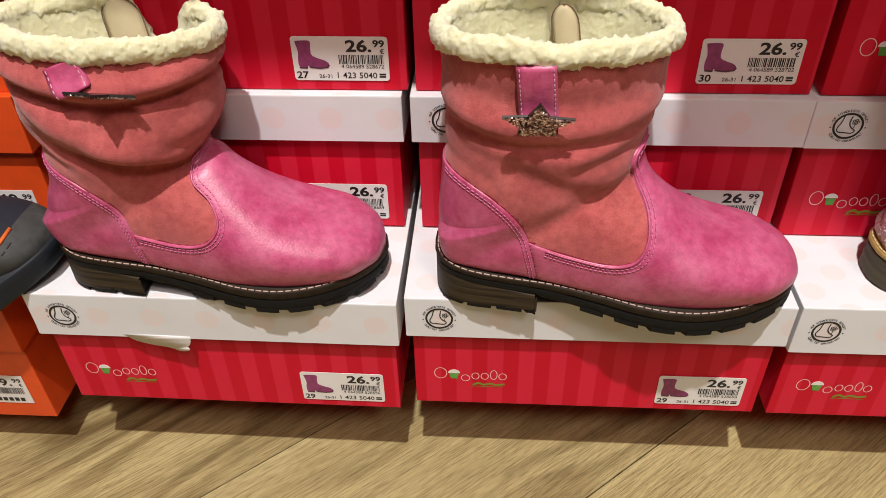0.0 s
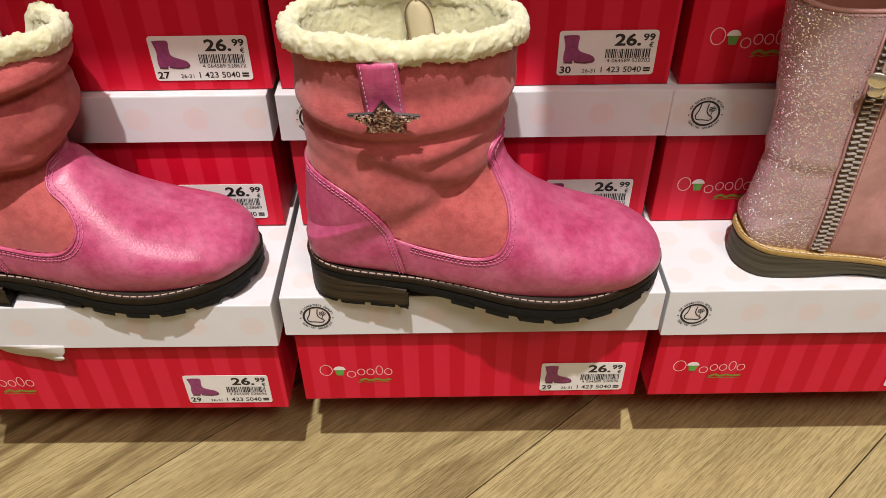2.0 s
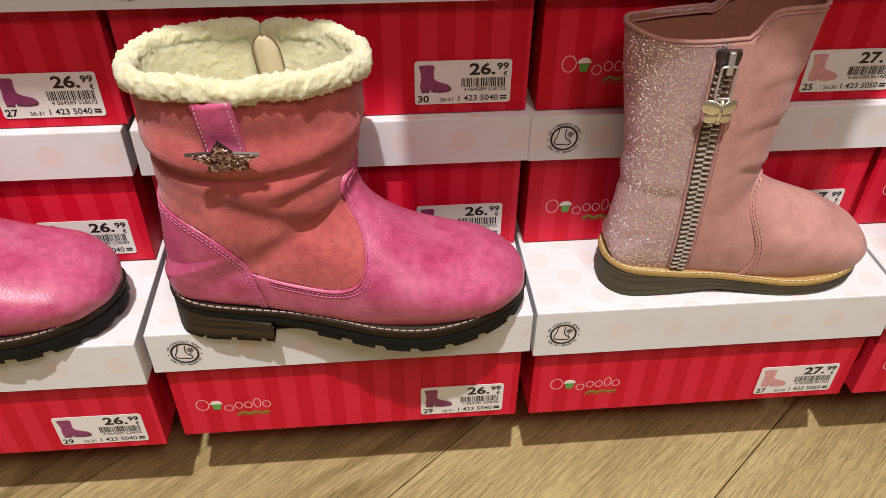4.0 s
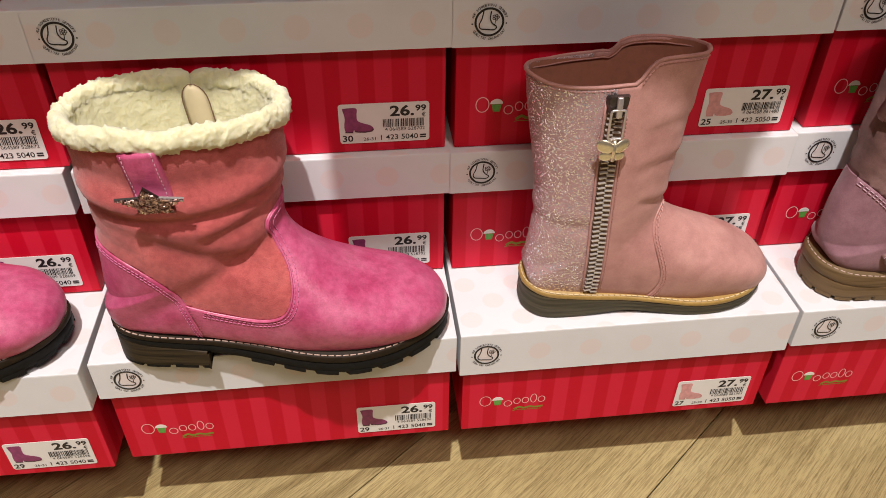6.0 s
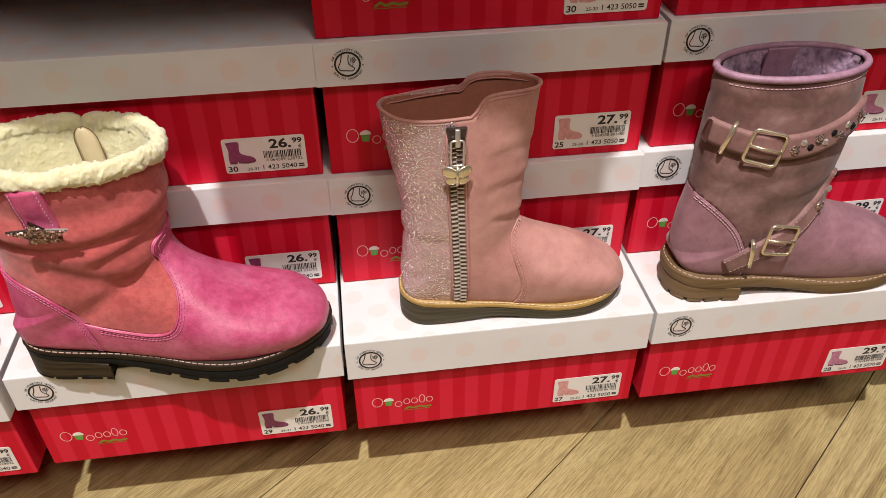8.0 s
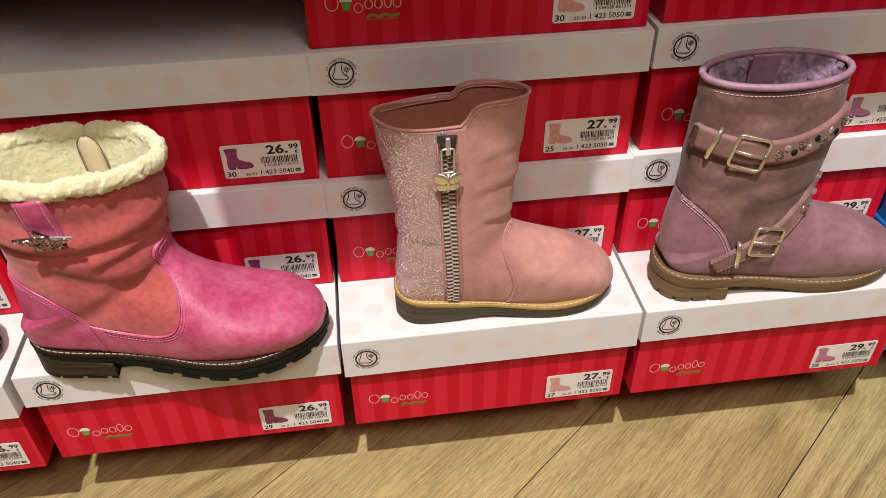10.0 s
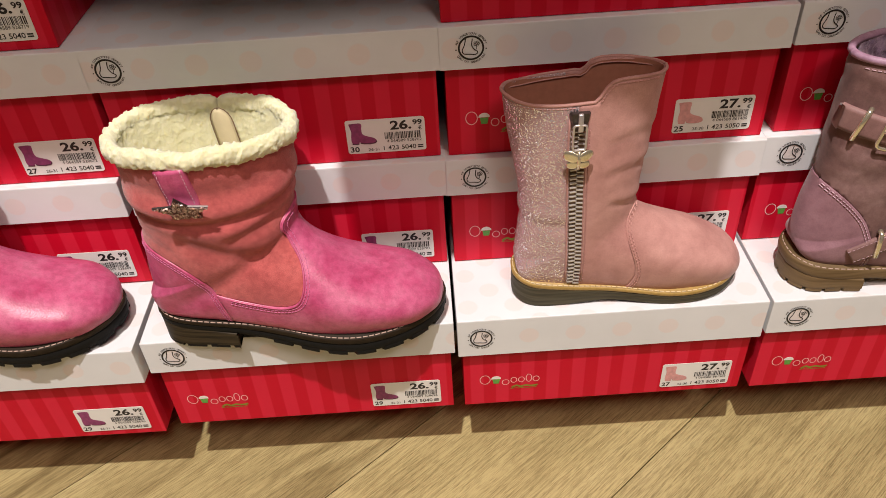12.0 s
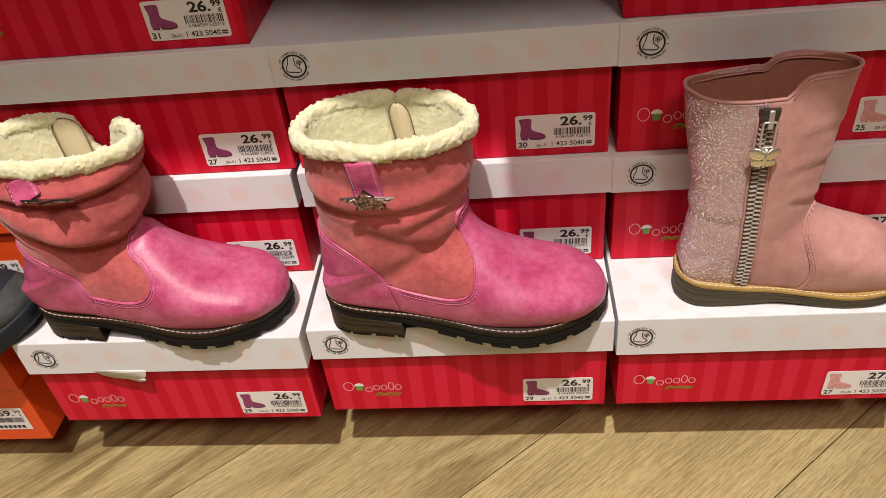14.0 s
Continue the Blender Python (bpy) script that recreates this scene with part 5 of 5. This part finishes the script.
def buckle_boot():
    boot = thing("boot", (0.60, 0.438, 0.1805), "mauve leather boot with two buckled straps and fleece lining", "boot", "boots on the boxes")
    Y = 0.438
    st = [(0.7090, 0.1995, 0.7090, 0.1950, 0.003, Y + 0.002, 0.9), (0.7060, 0.2060, 0.7070, 0.1935, 0.0140, Y + 0.001, 0.7), (0.6980, 0.2140, 0.7000, 0.1920, 0.0240, Y, 0.5),
          (0.6840, 0.2220, 0.6860, 0.1905, 0.0305, Y, 0.42), (0.6670, 0.2300, 0.6670, 0.1895, 0.0345, Y, 0.40), (0.6500, 0.2360, 0.6430, 0.1895, 0.0350, Y, 0.42), (0.6350, 0.2420, 0.6150, 0.1915, 0.0330, Y, 0.45),
          (0.6240, 0.2475, 0.5860, 0.1950, 0.0305, Y, 0.5), (0.6185, 0.2520, 0.5580, 0.1990, 0.0290, Y - 0.001, 0.55), (0.6155, 0.2565, 0.5300, 0.2020, 0.0285, Y - 0.002, 0.65), (0.6145, 0.2610, 0.5110, 0.2060, 0.0280, Y - 0.002, 0.85),
          (0.6140, 0.2660, 0.5025, 0.2200, 0.0285, Y - 0.001, 1.0), (0.6140, 0.2740, 0.5030, 0.2450, 0.0290, Y, 1.0), (0.6155, 0.2880, 0.5070, 0.2720, 0.0300, Y, 1.0), (0.6190, 0.3100, 0.5075, 0.3000, 0.0305, Y + 0.001, 1.0), (0.6200, 0.3380, 0.5085, 0.3320, 0.0295, Y + 0.002, 1.0), (0.6170, 0.3680, 0.5105, 0.3660, 0.0275, Y + 0.003, 1.0)]
    rings = upper_rings(st, 120, 96)
    rim = [tuple(v) for v in rings[-1]]
    bm = loft(rings, True, False)
    crease(bm, [([(0.500, 0.297), (0.53, 0.290), (0.56, 0.294), (0.60, 0.300)], 0.0013, 0.0085), ([(0.500, 0.276), (0.54, 0.281), (0.575, 0.276), (0.62, 0.284)], 0.0012, 0.0090), ([(0.54, 0.265), (0.57, 0.268), (0.61, 0.262)], 0.0009, 0.0080), ([(0.500, 0.352), (0.55, 0.347), (0.62, 0.352)], 0.0010, 0.006)], lambda c: min(1, max(0, (c.z - 0.24) / 0.02)))
    full = tree_of(bm)
    counter = [(0.490, 0.2790), (0.507, 0.2740), (0.523, 0.2640), (0.537, 0.2500), (0.545, 0.2360), (0.551, 0.2200), (0.554, 0.1960)]
    cpoly = np.vstack([spline(counter, 60), [(0.554, 0.15), (0.45, 0.15), (0.45, 0.279)]])
    heel = take(bm, cut(bm, cpoly), 0.0008, 0.0015)
    vamp = [(0.540, 0.2180), (0.556, 0.2240), (0.575, 0.2400), (0.590, 0.2600), (0.600, 0.2720), (0.625, 0.2800)]
    vpoly = np.vstack([spline(vamp, 60), [(0.76, 0.28), (0.76, 0.15), (0.50, 0.15), (0.50, 0.218)]])
    front = take(bm, cut(bm, vpoly), 0.0007, 0.0015)
    h_tree = tree_of(heel)
    part("shaft", bm, M_TAUPESUEDE, boot, "brownish mauve leather").modifiers.new("thickness", "SOLIDIFY").thickness = 0.0018
    ho = part("heel_counter", heel, M_MAUVE, boot, "mauve leather")
    for off in (0.0018, 0.0038):
        part("stitching", stitches(h_tree, offset_curve(counter, -off), 0.0028, 0.002, 0.0003), M_MAUVETHREAD, ho, "pale mauve stitching")
    part("vamp", front, M_MAUVE, boot, "mauve leather toe")
    # rolled rim and fleece inside
    path = rim_path(rim)
    rl = part("rim_trim", tube([tuple(p + np.array((0, 0, 0.0005))) for p in path], 0.0026, 10, True), M_MAUVETRIM, boot, "rolled mauve trim")
    part("rim_stitching", stitches(full, np.array([(0.514, 0.3605), (0.54, 0.3610), (0.58, 0.3620), (0.614, 0.3630)]), 0.0028, 0.002, 0.0003), M_MAUVETHREAD, rl, "pale mauve stitching")
    lining(path, 0.085, M_MAUVEFLEECE, boot, "purple fleece lining", 0.0012, 0.0030)
    gx = 0.566
    bm = bmesh.new()
    block(bm, Matrix.Translation((gx, Y + 0.0235, 0.352)) @ Matrix.Rotation(radians(8), 4, "X"), 0.022, 0.002, 0.036, 0.0008)
    part("pull_tab", bm, M_MAUVETRIM, boot, "mauve inner tab")
    # straps
    upper_mid = [(0.5065, 0.3260), (0.515, 0.3250), (0.530, 0.3220), (0.548, 0.3200), (0.568, 0.3210), (0.590, 0.3260), (0.608, 0.3320), (0.619, 0.3360)]
    s1 = part("strap", patch(full, strip_rows(upper_mid, 0.0085, 60, 7), 0.0024, 0.0016), M_STRAP, boot, "brownish mauve strap round the leg")
    lower_mid = [(0.5360, 0.2160), (0.548, 0.2240), (0.562, 0.2330), (0.580, 0.2440), (0.596, 0.2580), (0.608, 0.2740), (0.613, 0.2860)]
    s2 = part("strap", patch(full, strip_rows(lower_mid, 0.0072, 50, 7), 0.0014, 0.0016), M_STRAP, boot, "brownish mauve strap over the instep")
    for ob, mid, half in ((s1, upper_mid, 0.0085), (s2, lower_mid, 0.0072)):
        for s in (-1, 1):
            part("strap_stitching", stitches(full, offset_curve(mid, s * (half - 0.0014)), 0.003, 0.0020, 0.0002, (-1,), 0.0030), M_MAUVETHREAD, ob, "pale mauve stitching")
    buckle(full, 0.5410, 0.3205, 0.0115, 0.0120, 12, boot, M_GOLD)
    keeper(full, 0.5195, 0.3235, 0.0120, 14, boot, M_GOLD)
    buckle(full, 0.5710, 0.2405, 0.0115, 0.0120, 10, boot, M_GOLD)
    keeper(full, 0.5515, 0.2290, 0.0115, -4, boot, M_GOLD)
    # studs and gems on the straps
    rng = random.Random(4)
    for mid, lo, hi, cnt in ((upper_mid, 0.561, 0.614, 11), (lower_mid, 0.600, 0.612, 3)):
        c = spline(mid, 80)
        for k in range(cnt):
            x = lo + (hi - lo) * k / max(1, cnt - 1)
            z = float(np.interp(x, c[:, 0], c[:, 1])) + (0.0025 if k % 2 else -0.0020)
            p, n = on_surface(full, x, z)
            if p is None:
                continue
            bm = bmesh.new()
            r = 0.0046 if k % 3 == 0 else 0.0032
            bmesh.ops.create_icosphere(bm, subdivisions=1, radius=r, matrix=Matrix.Translation(p + n * 0.0035) @ Matrix.Diagonal((1, 0.6, 1, 1)) @ Matrix.Rotation(rng.random() * 3, 4, "Y"))
            part("stud", bm, (M_STAR, M_SILVER, M_SOLE)[k % 3], s1 if cnt > 4 else s2, smooth=False)
    # sole
    plan = [(0.4975, Y - 0.002, 0.0), (0.4980, Y - 0.002, 0.0100), (0.5030, Y - 0.002, 0.0200), (0.5160, Y - 0.002, 0.0285), (0.5400, Y - 0.002, 0.0305), (0.5700, Y - 0.001, 0.0295), (0.6000, Y, 0.0320), (0.6300, Y, 0.0365), (0.6560, Y, 0.0370), (0.6800, Y, 0.0330), (0.6970, Y + 0.001, 0.0250), (0.7080, Y + 0.002, 0.0130), (0.7115, Y + 0.002, 0.0)]
    plan = [(a + (0.0015 if a < 0.51 else -0.001 if a > 0.70 else 0), y, max(0.0, c - 0.0018)) for a, y, c in plan]
    out = sole_outline(plan)
    top = curve_of([(0.48, 0.2085), (0.52, 0.2055), (0.56, 0.2010), (0.60, 0.1945), (0.64, 0.1915), (0.67, 0.1925), (0.70, 0.1965), (0.73, 0.2010)])
    low = curve_of([(0.48, 0.1990), (0.52, 0.1960), (0.56, 0.1920), (0.60, 0.1850), (0.625, 0.1812), (0.65, 0.1806), (0.67, 0.1815), (0.70, 0.1870), (0.73, 0.1930)])
    welt = part("outsole", slab_between(out, top, low, 5, bulge=0.0006), M_TANSOLE, boot, "tan rubber sole")
    part("welt_stitching", welt_stitches(out, top, 0.0016, 0.0048, 0.0034), M_CREAM, welt, "cream stitches")
    hs = [(a, b, c) for a, b, c in plan[:5]] + [(0.5520, Y - 0.002, 0.0300), (0.5535, Y - 0.002, 0.0285), (0.5540, Y - 0.002, 0.0)]
    hp = sole_outline(hs, grow=-0.0006)
    hb = part("heel", slab_between(hp, lambda x: low(x) + 0.0003, lambda x: 0.1840, 5, bevel=0.0005), M_TANSOLE, boot, "tan block heel")
    lugs(hp, lambda x: 0.1840, hb, M_TANSOLE, lambda x: True, 0.0034, (0.0115, 0.012), 0.0140)
    return boot


buckle_boot()


# ---- grey sneaker ----
def sneaker():
    Y, Z = 0.424, 0.1590
    shoe = thing("sneaker", (-0.36, Y, Z), "dark grey sneaker with navy mesh and orange trim", "sneaker")
    X = -0.2330
    st = [(X, Z + 0.048, X, Z + 0.042, 0.003, Y, 0.9), (X - 0.004, Z + 0.054, X - 0.003, Z + 0.038, 0.016, Y, 0.7), (X - 0.014, Z + 0.060, X - 0.012, Z + 0.034, 0.027, Y, 0.5), (X - 0.032, Z + 0.066, X - 0.030, Z + 0.026, 0.034, Y, 0.42),
          (X - 0.060, Z + 0.068, X - 0.060, Z + 0.018, 0.041, Y, 0.4), (X - 0.095, Z + 0.082, X - 0.100, Z + 0.018, 0.040, Y, 0.4), (X - 0.130, Z + 0.098, X - 0.150, Z + 0.020, 0.036, Y, 0.5), (X - 0.150, Z + 0.105, X - 0.200, Z + 0.022, 0.034, Y, 0.6),
          (X - 0.158, Z + 0.108, X - 0.228, Z + 0.030, 0.033, Y, 0.8), (X - 0.160, Z + 0.110, X - 0.232, Z + 0.060, 0.032, Y, 1.0), (X - 0.160, Z + 0.113, X - 0.228, Z + 0.095, 0.030, Y, 1.0)]
    rings = upper_rings(st, 70, 64)
    rim = [tuple(v) for v in rings[-1]]
    bm = loft(rings, True, False)
    full = tree_of(bm)
    edge = [(X - 0.012, Z + 0.090), (X - 0.015, Z + 0.066), (X - 0.022, Z + 0.055), (X - 0.036, Z + 0.047), (X - 0.062, Z + 0.042), (X - 0.110, Z + 0.040), (X - 0.170, Z + 0.050), (X - 0.260, Z + 0.060)]
    poly = np.vstack([spline(edge, 60), [(X - 0.30, Z + 0.2), (X - 0.012, Z + 0.2)]])
    mesh_part = take(bm, cut(bm, poly))
    part("toe_cap", bm, M_GREY, shoe, "dark grey nubuck")
    mp = part("mesh_upper", mesh_part, M_NAVY, shoe, "navy mesh fabric")
    pts = []
    for x, z in even(spline(edge, 60), 0.003):
        p, n = on_surface(full, x, z)
        if p:
            pts.append(p + n * 0.0006)
    part("edge_trim", tube(pts, 0.0013, 6), M_ORANGETRIM, mp, "orange piping")
    part("stitching", stitches(full, offset_curve(edge, 0.005), 0.003, 0.002, 0.0004), M_GREY, mp)
    lining(rim_path(rim), 0.05, M_NAVY, shoe, "navy lining", 0.003)
    plan = [(X - 0.236, Y, 0.0), (X - 0.232, Y, 0.016), (X - 0.215, Y, 0.030), (X - 0.180, Y, 0.034), (X - 0.120, Y, 0.037), (X - 0.070, Y, 0.043), (X - 0.035, Y, 0.039), (X - 0.012, Y, 0.029), (X + 0.001, Y, 0.014), (X + 0.004, Y, 0.0)]
    out = sole_outline(plan)
    top = curve_of([(X - 0.25, Z + 0.030), (X - 0.20, Z + 0.026), (X - 0.12, Z + 0.024), (X - 0.06, Z + 0.024), (X - 0.03, Z + 0.032), (X - 0.01, Z + 0.042), (X + 0.02, Z + 0.056)])
    low = curve_of([(X - 0.25, Z + 0.004), (X - 0.20, Z + 0.0004), (X - 0.12, Z + 0.0004), (X - 0.07, Z + 0.0004), (X - 0.05, Z + 0.004), (X - 0.03, Z + 0.013), (X - 0.012, Z + 0.024), (X + 0.02, Z + 0.040)])
    part("outsole", slab_between(out, top, low, 6, bulge=0.0012, groove=lambda f: 0.0012 if abs(f - 0.5) < 0.1 else 0), M_DARKRUBBER, shoe, "dark blue-grey rubber sole")
    return shoe


sneaker()

# ---- shelf and floor ----
def shelf_board(lo, hi, label):
    sh = thing("shelf_board", ((lo[0] + hi[0]) / 2, (lo[1] + hi[1]) / 2, lo[2]), label, "shelf")
    bm = bmesh.new()
    block(bm, Matrix.Translation([(a + b) / 2 for a, b in zip(lo, hi)]), *[b - a for a, b in zip(lo, hi)], 0.002)
    part("board", bm, M_SHELF, sh, smooth=False)
    bm = bmesh.new()
    block(bm, Matrix.Translation(((lo[0] + hi[0]) / 2, hi[1] - 0.01, lo[2] / 2)), hi[0] - lo[0], 0.02, lo[2], 0.002)
    part("plinth", bm, M_SHELF, sh, smooth=False)
    return sh


shelf_board((-0.262, 0.500, 0.0560), (1.05, 0.99, 0.0740), "dark metal base shelf under the striped boxes")
shelf_board((-0.90, 0.500, 0.0230), (-0.266, 0.99, 0.0410), "dark metal base shelf under the orange boxes")


# board added out of view; its front edge keeps the front spot off upper boxes
def shade_shelf():
    sh = thing("shade_board", (0.1, 0.7, 0.62), "unseen dark board added above the stacks to shade the upper boxes", "shelf")
    bm = bmesh.new()
    block(bm, Matrix.Translation((0.1, 0.6725, 0.63)), 2.0, 0.653, 0.02, 0.002)
    part("board", bm, M_SHELF, sh, smooth=False)
    return sh


shade_shelf()
# invented box, never in view: overhangs to shade the second column's lid
plain_box(0.142, 0.384, 0.302, 0.6402, 0.107, 0.036, M_ORANGE, "unseen orange box added above to shade the lid of one stack")

WIDTH, LENGTH, TURN40 = 0.176, 1.28, radians(40)
floor = thing("floor", (0, 0, 0), "oak-look plank floor laid on the diagonal", "floor", kind="structure")
bm = bmesh.new()
block(bm, Matrix.Translation((0, -1.5, -0.02)), 8.3, 5.3, 0.03)
part("subfloor", bm, M_JOINT, floor, "dark floor joints", smooth=False)
bm = bmesh.new()
block(bm, Matrix.Translation((0, 0, -0.0025)), LENGTH - 0.0008, WIDTH - 0.0009, 0.005, 0.0006)
plank_mesh = bpy.data.meshes.new("plank")
bm.to_mesh(plank_mesh)
bm.free()
plank_mesh.materials.append(M_OAK)
u, w = Vector((math.cos(TURN40), math.sin(TURN40), 0)), Vector((-math.sin(TURN40), math.cos(TURN40), 0))
rng = random.Random(5)
ROOM = ((-3.995, -3.995), (3.995, 0.995))
for j in range(-34, 34):
    shift = 0.42 if -4 < j < 4 else rng.random() * LENGTH
    for i in range(-6, 6):
        c = u * (i * LENGTH + shift) + w * (0.2145 + (j + 0.5) * WIDTH)
        m = Matrix.Translation(c) @ Matrix.Rotation(TURN40, 4, "Z")
        ends = [m @ Vector((a * LENGTH / 2, b * WIDTH / 2, 0)) for a in (-1, 1) for b in (-1, 1)]
        inside = [all(ROOM[0][k] < e[k] < ROOM[1][k] for k in (0, 1)) for e in ends]
        data = plank_mesh
        if not all(inside):
            # planks at the walls are sawn off
            bm = bmesh.new()
            bm.from_mesh(plank_mesh)
            inv = m.inverted()
            for k in (0, 1):
                for side, s in ((0, -1), (1, 1)):
                    p, n = Vector((0, 0, 0)), Vector((0, 0, 0))
                    p[k], n[k] = ROOM[side][k], s
                    bmesh.ops.bisect_plane(bm, geom=bm.verts[:] + bm.edges[:] + bm.faces[:], plane_co=inv @ p, plane_no=inv.to_3x3() @ n, clear_outer=True)
            data = bpy.data.meshes.new("plank") if len(bm.faces) > 2 else None
            if data:
                bm.to_mesh(data)
                data.materials.append(M_OAK)
            bm.free()
        if data:
            pl = new("plank", data)
            pl.parent = floor
            pl.matrix_local = m
